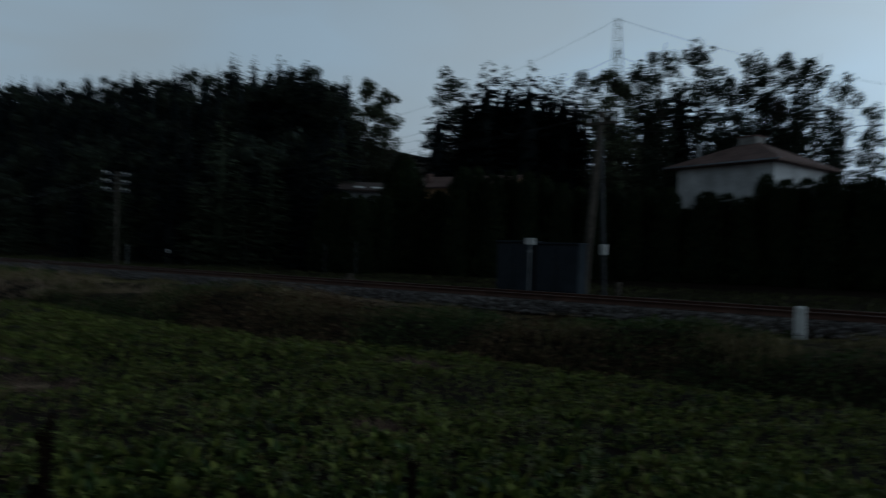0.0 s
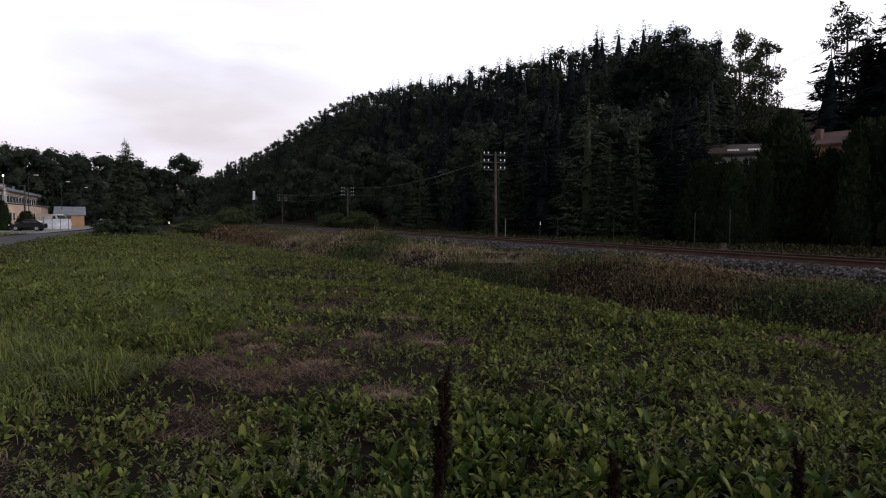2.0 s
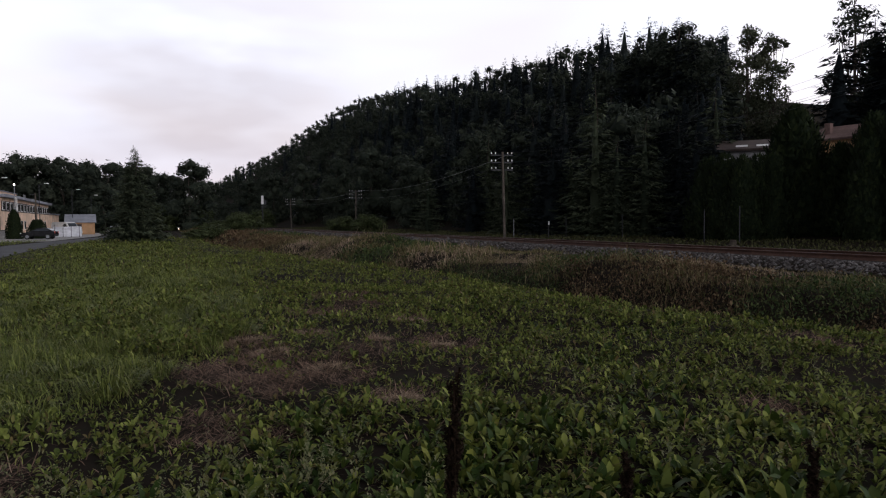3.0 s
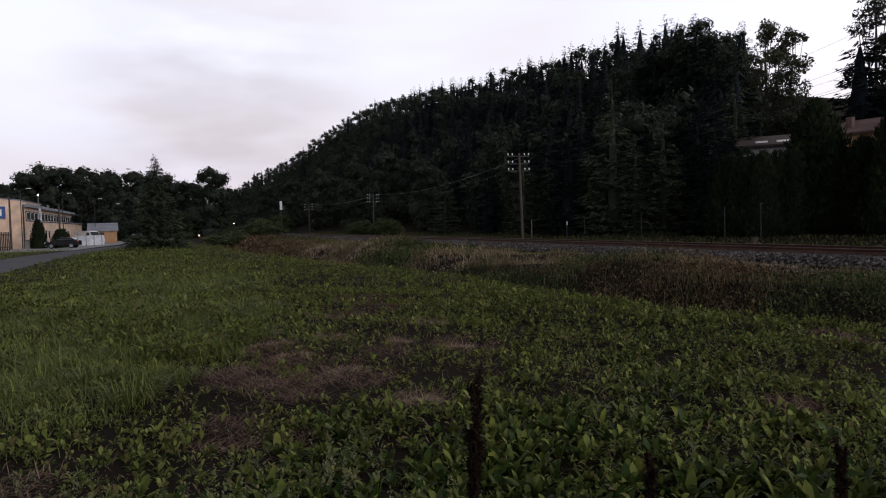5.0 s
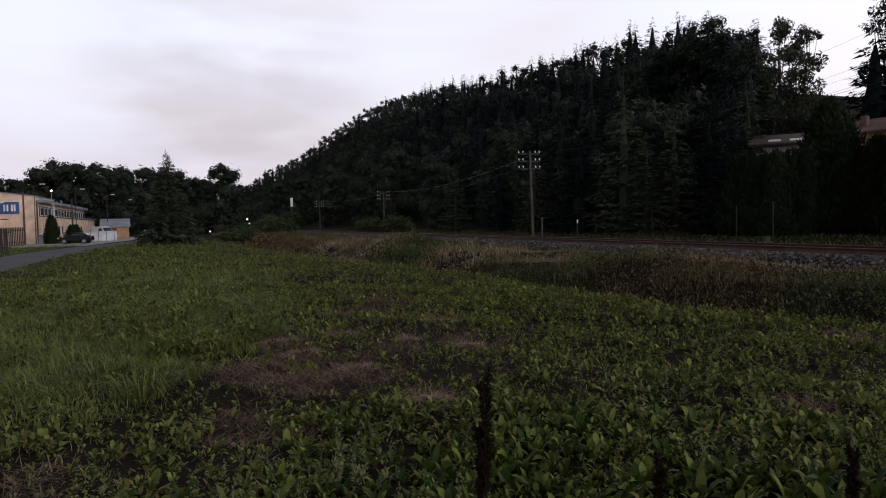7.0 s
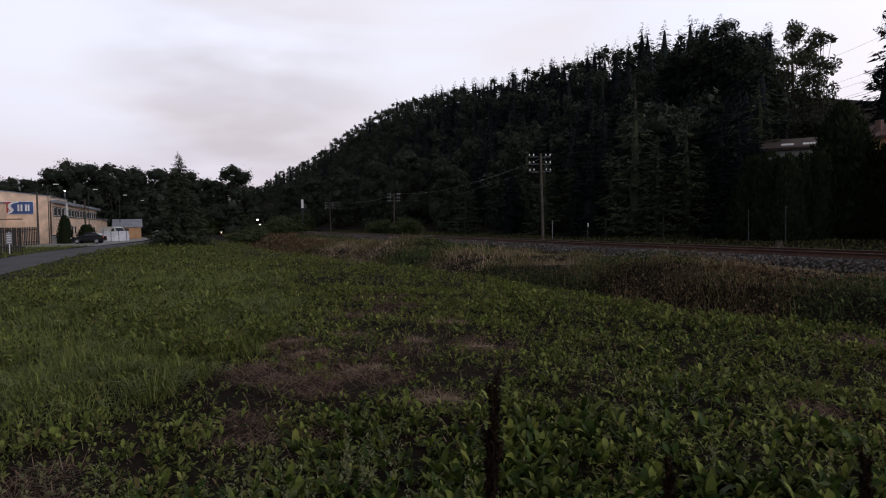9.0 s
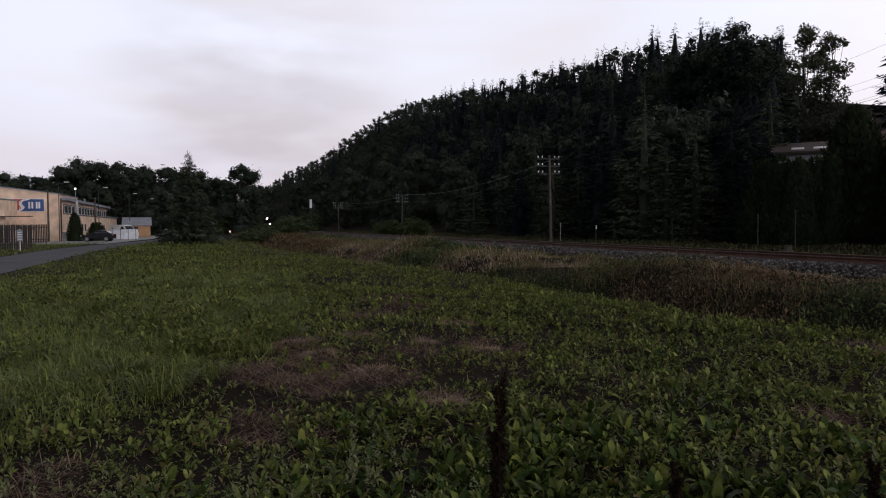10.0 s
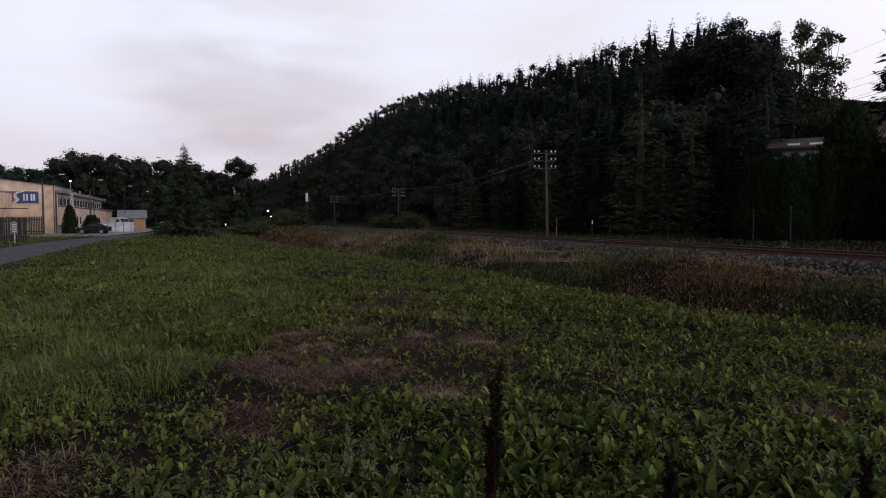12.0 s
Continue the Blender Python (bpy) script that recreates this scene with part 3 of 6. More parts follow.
    for deg, d, rad, hgt in ((-2.6, 11.6, 0.36, 0.62), (-0.4, 12.4, 0.36, 0.5), (4.6, 10.2, 0.34, 0.40), (-6.2, 15.0, 0.5, 0.6), (1.6, 14.0, 0.45, 0.5), (-3.6, 19.0, 0.6, 0.7), (-10.0, 17.0, 0.5, 0.5), (1.5, 22.0, 0.7, 0.6), (6.0, 10.9, 0.30, 0.30), (2.0, 9.6, 0.32, 0.38), (-0.5, 9.8, 0.3, 0.4)):
        m = 380
        a, r = rng.uniform(0, 6.28, m), rad * np.sqrt(rng.uniform(0, 1, m))
        cx, cy = d * math.sin(radians(deg)), d * math.cos(radians(deg))
        p = on_ground(cx + r * np.cos(a), cy + r * np.sin(a))
        p[:, 2] += rng.uniform(0.1, 1, m) * hgt * np.sqrt(np.clip(1.1 - (r / rad) ** 2, 0.05, 1))
        ln = rng.uniform(0.035, 0.085, m) * (1 + d / 40)
        parts.append(leaves(p, ln, ln * 0.42, rng.uniform(0, 6.28, m), rng.uniform(0.3, 1.3, m), rng.uniform(0.2, 0.9, m), rng))
    tagged(link_mesh("tall_herbs", tri_mesh("tall_herbs", *join(parts)), HERB), "dark green tall herbs standing in the grass", "weeds", kind="stuff")
    # dead stems lying in the bare patches
    parts = []
    for px, py, pr in PATCHES:
        n = int(2600 * pr * pr / 0.3)
        r, t = pr * 1.3 * np.sqrt(rng.uniform(0, 1, n)), rng.uniform(0, 6.28, n)
        x, y = px + r * np.cos(t), py + r * np.sin(t) * 1.3
        keep = rng.uniform(0, 1, n) < 1.6 * soft_noise(x, y, 5.3) * (0.4 + soft_noise(x + 2, y, 11.0))
        x, y = x[keep], y[keep]
        n = len(x)
        p = on_ground(x, y, 0.0)
        p[:, 2] += rng.uniform(0, 0.05, n)
        parts.append(blades(p, rng.uniform(0.06, 0.24, n), rng.uniform(0.003, 0.007, n), rng.normal(rng.uniform(0, 3), 1.3, n), rng.uniform(1.1, 1.6, n), rng.uniform(-0.1, 0.25, n), rng))
    tagged(link_mesh("dead_stems", tri_mesh("dead_stems", *join(parts)), STRAW), "reddish brown dead stems lying in bare patches", "dead grass", kind="stuff")
    # pale withered tufts on the bare patches
    parts = []
    for px, py, rad in ((1.2, 9.9, 0.26), (2.2, 10.3, 0.16), (1.45, 9.0, 0.18), (3.0, 9.5, 0.13), (4.1, 11.1, 0.24), (0.9, 9.9, 0.16), (3.7, 8.9, 0.15), (2.2, 6.25, 0.14), (1.9, 7.9, 0.18), (4.6, 14.6, 0.2)):
        n = int(4200 * rad)
        a, r = rng.uniform(0, 6.28, n), rad * np.sqrt(rng.uniform(0, 1, n))
        p = on_ground(px + 1.4 * r * np.cos(a), py + r * np.sin(a))
        parts.append(blades(p, rng.uniform(0.06, 0.15, n), rng.uniform(0.004, 0.009, n), a + rng.normal(0, 0.9, n), rng.uniform(0.8, 1.55, n), rng.uniform(0.1, 0.7, n), rng))
    tagged(link_mesh("straw_tufts", tri_mesh("straw_tufts", *join(parts)), PALESTRAW), "pale withered grass tufts on the bare patches", "dead grass", kind="stuff")
    x, y = wedge(26000, 3.2, 20, -15, 90, rng)
    keep = inside(x, y) & (tall_zone(x, y) < 0.6) & (rng.uniform(0, 1, len(x)) < 0.08 + 0.25 * soft_noise(x, y, 1.6) + 0.75 * sparse(x, y))
    x, y = x[keep], y[keep]
    n = len(x)
    p = on_ground(x, y, 0.0)
    p[:, 2] += rng.uniform(0, 0.08, n)
    parts = [blades(p, rng.uniform(0.06, 0.22, n), rng.uniform(0.003, 0.006, n) * (1 + np.hypot(x, y) / 18), rng.uniform(0, 6.28, n), rng.uniform(0.8, 1.6, n), rng.uniform(-0.1, 0.4, n), rng)]
    tagged(link_mesh("dry_stalk_litter", tri_mesh("dry_stalk_litter", *join(parts)), STRAW), "thin dry brown stalks strewn among the weeds", "dead grass", kind="stuff")
    build_bank_plants(rng)


def spots(x, y, places):
    """How far each point lies inside soft-edged oval places: x, y and the two half axes."""
    wob = 0.65 + 0.7 * soft_noise(x, y, 1.3) * (0.5 + soft_noise(x + 4, y, 3.3))
    out = np.zeros(len(x))
    for px, py, rx, ry in places:
        out = np.maximum(out, np.clip(1.6 - np.hypot((x - px) / rx, (y - py) / ry) / wob, 0, 1))
    return out


GREEN_SPOTS = [(10.0, 20.0, 1.1, 2.8), (9.4, 31.0, 0.9, 2.2), (12.2, 9.5, 1.6, 1.4), (12.6, 18.0, 1.0, 1.5), (14.0, 5.0, 1.5, 1.6), (12.4, 33.0, 1.2, 3.0), (11.0, 2.0, 1.6, 2.2), (12.0, 70.0, 2.0, 6.0)]
STRAW_SPOTS = [(10.2, 25.5, 1.1, 2.3), (9.0, 36.5, 1.2, 3.0), (12.8, 22.5, 1.2, 2.4), (12.5, 28.0, 1.2, 3.0), (13.0, 41.0, 1.8, 5.0), (14.3, 14.5, 0.9, 2.4), (9.0, 43.0, 1.5, 3.0)]
RUSSET_SPOTS = [(10.6, 15.0, 1.2, 2.8), (10.8, 11.0, 1.1, 2.5), (11.4, 7.6, 1.2, 2.2), (12.8, 13.0, 1.2, 1.6), (7.6, 51.0, 2.0, 5.0), (8.0, 64.0, 2.4, 8.0), (11.5, 4.0, 1.0, 2.0), (10.0, 82.0, 3.0, 10.0)]


def build_bank_plants(rng):
    dry, green, russet, pale = [], [], [], []
    for n, y0, y1, wid, ln0, size in ((62000, -2, 24, 0.011, 0.30, 0.07), (50000, 24, 60, 0.024, 0.32, 0.11), (24000, 60, 180, 0.07, 0.28, 0.22), (8000, -40, -2, 0.05, 0.32, 0.14)):
        y = rng.uniform(y0, y1, n)
        e = meadow_edge(y) + 0.45
        x = e + (16.1 - e) * rng.uniform(0, 1, n)
        clump = 0.6 * soft_noise(x, y, 1.5) + 0.4 * soft_noise(x + 9, y, 4.1)
        keep = rng.uniform(0, 1, n) < 0.35 + 1.0 * clump
        x, y, clump = x[keep], y[keep], clump[keep]
        n = len(x)
        thin = np.clip((16.4 - x) / 4.0, 0.15, 1)
        g, s, r = spots(x, y, GREEN_SPOTS), spots(x, y, STRAW_SPOTS), spots(x, y, RUSSET_SPOTS)
        pick = rng.uniform(0, 1, n)
        in_g, in_s, in_r = pick < g * 0.9, (pick < s * 0.9) & (g < 0.5), (pick < r * 0.62) & (g < 0.5) & (s < 0.5)
        rest = ~(in_g | in_s | in_r)
        for to, m, hgt, lean in ((dry, rest, 1.05, 1.0), (pale, in_s, 0.85, 1.5)):
            k = int(m.sum())
            ln = ln0 * hgt * (0.25 + 2.4 * clump[m] ** 2) * rng.lognormal(0, 0.3, k) * thin[m]
            to.append(blades(on_ground(x[m], y[m]), ln, wid * rng.uniform(0.6, 1.4, k), rng.uniform(0, 6.28, k), rng.uniform(0.1, lean, k), rng.uniform(0.4, 1.8, k), rng))
        for to, m, hgt in ((green, in_g, 0.30), (russet, in_r, 0.46)):
            for again in range(2):
                k = int(m.sum())
                p = on_ground(x[m] + rng.normal(0, size * 0.6, k), y[m] + rng.normal(0, size * 0.6, k))
                p[:, 2] += rng.uniform(0, 1, k) * hgt * (0.25 + 1.1 * clump[m]) * thin[m]
                ln = size * rng.lognormal(0, 0.3, k)
                to.append(small_leaves(p, ln, ln * rng.uniform(0.35, 0.65, k), rng.uniform(0, 6.28, k), rng.uniform(0.1, 1.3, k), rng.uniform(0, 0.8, k), rng))
    for name, parts, mat, label, category in (("bank_grass", dry, DRY, "brown and ochre dry grass on the railway bank", "grass"), ("pale_bank_grass", pale, PALESTRAW, "bleached flattened straw on the railway bank", "dead grass"),
                                              ("bank_herbs", green, BANKHERB, "green herbs growing in patches on the railway bank", "weeds"), ("withered_herbs", russet, RUSSET, "red-brown withered herbs on the railway bank", "weeds")):
        tagged(link_mesh(name, tri_mesh(name, *join(parts)), mat), label, category, kind="stuff")
    # short grass beyond the track
    n = 26000
    y = 4 + 150 * rng.uniform(0, 1, n) ** 1.6 - 12
    x = rng.uniform(20.6, 31, n)
    strip = blades(on_ground(x, y), rng.uniform(0.08, 0.22, n), 0.045 + 0.0009 * np.abs(y), rng.uniform(0, 6.28, n), rng.uniform(0.1, 0.9, n), rng.uniform(0.1, 0.8, n), rng)
    tagged(link_mesh("lineside_grass", tri_mesh("lineside_grass", *strip), SHORTGRASS), "short dull green grass strip behind the track", "grass", kind="stuff")


build_meadow()


# ---- railway ----
def build_track():
    track = base("railway_track", TRACK_X, 0, 0, 0, "single rusty railway track on grey ballast", "railway", kind="structure")
    ys = np.concatenate([np.arange(-60, 186, 6.0), np.arange(186, 480, 4.0)])
    xs = track_x(ys) - TRACK_X
    # ballast bed under the track
    prof = [(-2.55, 0.36), (-1.65, 0.53), (1.65, 0.53), (2.55, 0.42)]
    v = np.array([(px + x, y, pz) for x, y in zip(xs, ys) for px, pz in prof])
    k = (np.arange(len(ys) - 1)[:, None] * 4 + np.arange(3)[None, :]).ravel()
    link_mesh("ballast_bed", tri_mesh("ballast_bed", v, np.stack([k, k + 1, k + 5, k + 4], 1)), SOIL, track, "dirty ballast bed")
    outline = [(-0.075, 0), (0.075, 0), (0.07, 0.012), (0.012, 0.03), (0.010, 0.105), (0.036, 0.12), (0.036, 0.15), (-0.036, 0.15), (-0.036, 0.12), (-0.010, 0.105), (-0.012, 0.03), (-0.07, 0.012)]
    for side in (-0.7535, 0.7535):
        v = np.array([(px + x + side, y, pz + RAIL_Z - 0.15) for x, y in zip(xs, ys) for px, pz in outline])
        m = len(outline)
        i = np.arange(len(ys) - 1)[:, None] * m
        j = np.arange(m)[None, :]
        f = np.stack([(i + j), (i + (j + 1) % m), (i + m + (j + 1) % m), (i + m + j)], -1).reshape(-1, 4)
        me = tri_mesh("rail", v, f)
        me.materials.append(RUST)
        me.materials.append(POLISHED)
        me.polygons.foreach_set("material_index", np.where(f[:, 0] % m == 6, 1, 0).astype(np.int32))
        link_mesh("rail", me, None, track, "rusty steel rail with a worn bright top")
    bm = box(2.5, 0.25, 0.16, 0, 0, 0, 0.02)
    me = bpy.data.meshes.new("sleeper")
    bm.to_mesh(me)
    bm.free()
    me.materials.append(SLEEPER)
    for i in range(240):
        ob = new("sleeper", me)
        ob.parent = track
        ob.location = (random.uniform(-0.03, 0.03), -8 + i * 0.62, RAIL_Z - 0.15 - 0.165)
    # stones of the bed
    rng = np.random.default_rng(9)
    ico = np.array([(1, 0, 0), (-1, 0, 0), (0, 1, 0), (0, -1, 0), (0, 0, 1), (0, 0, -1)], float)
    tri = np.array([(0, 2, 4), (2, 1, 4), (1, 3, 4), (3, 0, 4), (2, 0, 5), (1, 2, 5), (3, 1, 5), (0, 3, 5)])
    parts = []
    for n, y0, y1, size in ((14000, -4, 30, 0.050), (9000, 30, 90, 0.072), (3000, 90, 180, 0.12), (2500, -40, -4, 0.09)):
        y = rng.uniform(y0, y1, n)
        x = rng.uniform(-2.75, 1.9, n)
        x = np.where(rng.uniform(0, 1, n) < 0.45, rng.uniform(-2.9, -1.2, n), x)
        z = np.interp(x, [-2.9, -2.55, -1.65, 1.65, 2.55], [0.37, 0.37, 0.54, 0.54, 0.43])
        keep = rng.uniform(0, 1, n) < np.where(x < -2.3, 0.35, 1.0) * (0.5 + 0.7 * soft_noise(x * 2, y, 0.9))
        c = np.stack([x, y, z], 1)[keep]
        m = len(c)
        s = size * rng.lognormal(0, 0.3, (m, 1, 1)) * rng.uniform(0.6, 1.3, (m, 6, 1))
        t = rng.uniform(0, 6.28, m)
        rot = np.stack([np.stack([np.cos(t), -np.sin(t), 0 * t], 1), np.stack([np.sin(t), np.cos(t), 0 * t], 1), np.stack([0 * t, 0 * t, 1 + 0 * t], 1)], 1)
        tilt = rng.normal(0, 0.5, (m, 1, 2))
        pts = ico[None] * s
        pts = np.einsum("nij,nkj->nki", rot, pts)
        pts[:, :, 2] = pts[:, :, 2] * 0.75 + (pts[:, :, :2] * tilt).sum(-1) * 0.6
        v = (pts + c[:, None]).reshape(-1, 3)
        f = (np.arange(m)[:, None, None] * 6 + tri[None]).reshape(-1, 3)
        parts.append((v, f))
    stones = link_mesh("ballast_stones", tri_mesh("ballast_stones", *join(parts)), STONE, track, "loose grey crushed stones")
    stones["kind"] = "stuff"


build_track()


# ---- trees ----
def spruce_mesh(seed, h, r, dens=1.0, point=0.8, twig=1.0, core=0.26):
    """Whorls of drooping boughs set with sprigs, round an added solid inner cone that closes the gaps."""
    rng = np.random.default_rng(seed)
    p, q, w = [], [], []
    levels = int(h * 3.0 * dens ** 0.5)
    for i in range(levels):
        u0 = (i + rng.uniform(0, 1)) / levels
        reach = rng.uniform(0.72, 1.12)
        for b in range(max(4, int((10 - 5 * u0) * dens))):
            az = rng.uniform(0, 6.283)
            u = np.clip(u0 + rng.normal(0, 0.012), 0, 0.995)
            z = h * (0.03 + 0.97 * u)
            ln = (r * (1 - u) ** point * reach + 0.05) * rng.uniform(0.7, 1.1)
            sp = max(5, int(ln * 9.0 * dens))
            s = 0.22 + 0.78 * (np.arange(sp) + rng.uniform(0, 1, sp)) / sp
            droop = -0.30 * ln * s + 0.22 * ln * s * s * s + rng.normal(0, 0.05, sp)
            c = np.stack([np.cos(az) * ln * s, np.sin(az) * ln * s, z + droop], 1)
            aa = az + rng.choice([-1, 1], sp) * rng.uniform(0.1, 1.0, sp)
            tw = twig * rng.uniform(0.22, 0.50, sp) * np.clip(0.12 + 0.8 * ln, 0.2, 1.0)
            e = c + np.stack([np.cos(aa) * tw, np.sin(aa) * tw, -0.30 * tw + rng.normal(0, 0.07, sp)], 1)
            p.append(c), q.append(e), w.append(tw * 0.42)
    p, q, w = np.concatenate(p), np.concatenate(q), np.concatenate(w)
    d = q - p
    nrm = np.cross(d, rng.normal(0, 0.35, d.shape) + [0, 0, 1.0])
    nrm /= np.linalg.norm(nrm, axis=1)[:, None] + 1e-9
    v = np.stack([p - nrm * (w * 0.5)[:, None], p + nrm * (w * 0.5)[:, None], q], 1).reshape(-1, 3)
    uu, aa = np.meshgrid(np.linspace(0.0, 0.86, 12), np.linspace(0, 2 * np.pi, 11, endpoint=False), indexing="ij")
    rr = core * r * (1.0 - uu / 0.88) ** point * rng.uniform(0.75, 1.2, uu.shape)
    cv = np.stack([np.cos(aa) * rr, np.sin(aa) * rr, (0.03 + 0.96 * uu) * h - 0.2 * rr], -1).reshape(-1, 3)
    k = (np.arange(11)[:, None] * 11 + np.arange(11)[None, :]).ravel()
    k2 = (np.arange(11)[:, None] * 11 + (np.arange(11)[None, :] + 1) % 11).ravel()
    return join([(v, np.arange(len(v)).reshape(-1, 3)), (cv, np.concatenate([np.stack([k, k2, k2 + 11], 1), np.stack([k, k2 + 11, k + 11], 1)]))])


def ico_arrays(level):
    bm = bmesh.new()
    bmesh.ops.create_icosphere(bm, subdivisions=level, radius=1.0)
    v = np.array([tuple(p.co) for p in bm.verts])
    f = np.array([[q.index for q in p.verts] for p in bm.faces])
    bm.free()
    return v, f


ICO = ico_arrays(1)


def broadleaf_mesh(seed, h, r, n=2600, size=0.33, lobes=22, low=0.22, gap=0.0, core=0.0):
    rng = np.random.default_rng(seed)
    cs, rs = [], []
    for i in range(lobes):
        u = rng.uniform(0, 1)
        z = h * (low + (0.95 - low) * u)
        env = r * np.sin(np.pi * np.clip(0.12 + 0.80 * u, 0, 1)) ** 0.7
        a, rr = rng.uniform(0, 6.283), env * np.sqrt(rng.uniform(0.05, 1)) * 0.75
        cs.append((rr * np.cos(a), rr * np.sin(a), z))
        rs.append(r * rng.uniform(0.30, 0.60) * (1 - 0.35 * u) * (1 - gap))
    cs, rs = np.array(cs), np.array(rs)
    k = rng.choice(lobes, n, p=rs ** 2 / (rs ** 2).sum())
    o = rng.normal(0, 1, (n, 3))
    o /= np.linalg.norm(o, axis=1)[:, None]
    o *= (rng.uniform(0.45, 1, n) ** 0.6 * rng.lognormal(0.03, 0.13, n))[:, None]
    c = cs[k] + o * rs[k][:, None] * [1, 1, 0.85]
    # leaves lie along the crown's surface, so that each bough has a lit top and a dark underside
    face = o / np.linalg.norm(o, axis=1)[:, None] + rng.normal(0, 0.45, (n, 3)) + [0, 0, 0.25]
    a = np.cross(face, rng.normal(0, 1, (n, 3)))
    a /= np.linalg.norm(a, axis=1)[:, None]
    b = np.cross(face, a)
    b /= np.linalg.norm(b, axis=1)[:, None]
    sz = (size * rng.lognormal(0, 0.35, n))[:, None]
    leaf = (np.stack([c - a * sz, c + a * sz, c + b * sz * 0.9], 1).reshape(-1, 3), np.arange(3 * n).reshape(-1, 3))
    if not core:
        return leaf + (cs,)
    cv, cf = ICO[0], ICO[1]
    lump = rng.uniform(0.5, 1.25, (lobes, len(cv), 1))
    v = (cs[:, None] + cv[None] * lump * (rs * core)[:, None, None]).reshape(-1, 3)
    f = (np.arange(lobes)[:, None, None] * len(cv) + cf[None]).reshape(-1, 3)
    return join([leaf, (v, f)]) + (cs,)


def thuja_mesh(seed, h, r, n=3200, point=0.75):
    rng = np.random.default_rng(seed)
    u = 1 - rng.uniform(0, 1, n) ** 0.75 * 0.999
    az = rng.uniform(0, 6.283, n)
    bump = 1 + 0.10 * np.sin(az * 5 + u * 9) + 0.08 * np.sin(az * 9 - u * 23)
    rad = r * np.clip(np.minimum(1, 0.75 + u * 2), 0, 1) * (1 - u) ** point * bump * rng.uniform(0.72, 1.05, n)
    p = np.stack([np.cos(az) * rad, np.sin(az) * rad, u * h * 0.96], 1)
    ln = rng.uniform(0.12, 0.30, n) * (0.5 + 0.5 * (h / 6))
    q = p + np.stack([np.cos(az) * 0.3 * ln, np.sin(az) * 0.3 * ln, ln], 1) + rng.normal(0, 0.05, (n, 3))
    side = np.stack([-np.sin(az + rng.normal(0, 0.7, n)), np.cos(az), np.zeros(n)], 1) * (ln * 0.32)[:, None]
    v = np.stack([p - side, p + side, q], 1).reshape(-1, 3)
    uu, aa = np.meshgrid(np.linspace(0, 0.93, 10), np.linspace(0, 2 * np.pi, 14, endpoint=False), indexing="ij")
    rr = 0.80 * r * np.minimum(1, 0.75 + uu * 2) * (1 - uu) ** point
    cv = np.stack([np.cos(aa) * rr, np.sin(aa) * rr, uu * h * 0.95], -1).reshape(-1, 3)
    k = (np.arange(9)[:, None] * 14 + np.arange(14)[None, :]).ravel()
    k2 = (np.arange(9)[:, None] * 14 + (np.arange(14)[None, :] + 1) % 14).ravel()
    cf = np.concatenate([np.stack([k, k2, k2 + 14], 1), np.stack([k, k2 + 14, k + 14], 1)])
    return join([(v, np.arange(3 * n).reshape(-1, 3)), (cv, cf)])


def trunk_mesh(h, r, limbs=(), seed=0):
    rng = random.Random(seed)
    bm = bmesh.new()
    prev = Vector((0, 0, -0.3))
    n = 5
    for i in range(n):
        nxt = Vector((rng.uniform(-0.02, 0.02) * h, rng.uniform(-0.02, 0.02) * h, h * (i + 1) / n))
        rod(prev, nxt, r * (1 - i / n) + 0.02, r * (1 - (i + 1) / n) + 0.02, 7, bm)
        prev = nxt
    for c in limbs:
        z0 = max(0.12 * h, c[2] * 0.55)
        rod((0, 0, z0), tuple(c), r * 0.32, r * 0.08, 5, bm)
    me = bpy.data.meshes.new("trunk")
    bm.to_mesh(me)
    bm.free()
    me.materials.append(BARK)
    return me


def tree(name, crown, trunk, mat, label, category="tree", group=""):
    t = base(name, 0, 0, 0, 0, label, category, group)
    me = tri_mesh("crown", *crown)
    link_mesh("crown", me, mat, t)
    if trunk:
        link_mesh("trunk", trunk, BARK, t)
    return t


def plant(proto, x, y, rz=0.0, s=1.0, sz=None, sink=0.1):
    """Moves the first use of a tree to its place, or copies it."""
    m = pose(x, y, float(ground_z(x, y)) - sink, 0, 0, rz)
    if not proto.get("used"):
        proto["used"] = 1
        proto.matrix_basis = m
        proto.scale = (s, s, sz or s)
        return proto
    c = copy_thing(proto, m)
    c.scale = (s, s, sz or s)
    return c


def at_bearing(deg, d):
    return d * math.sin(radians(deg)), d * math.cos(radians(deg))


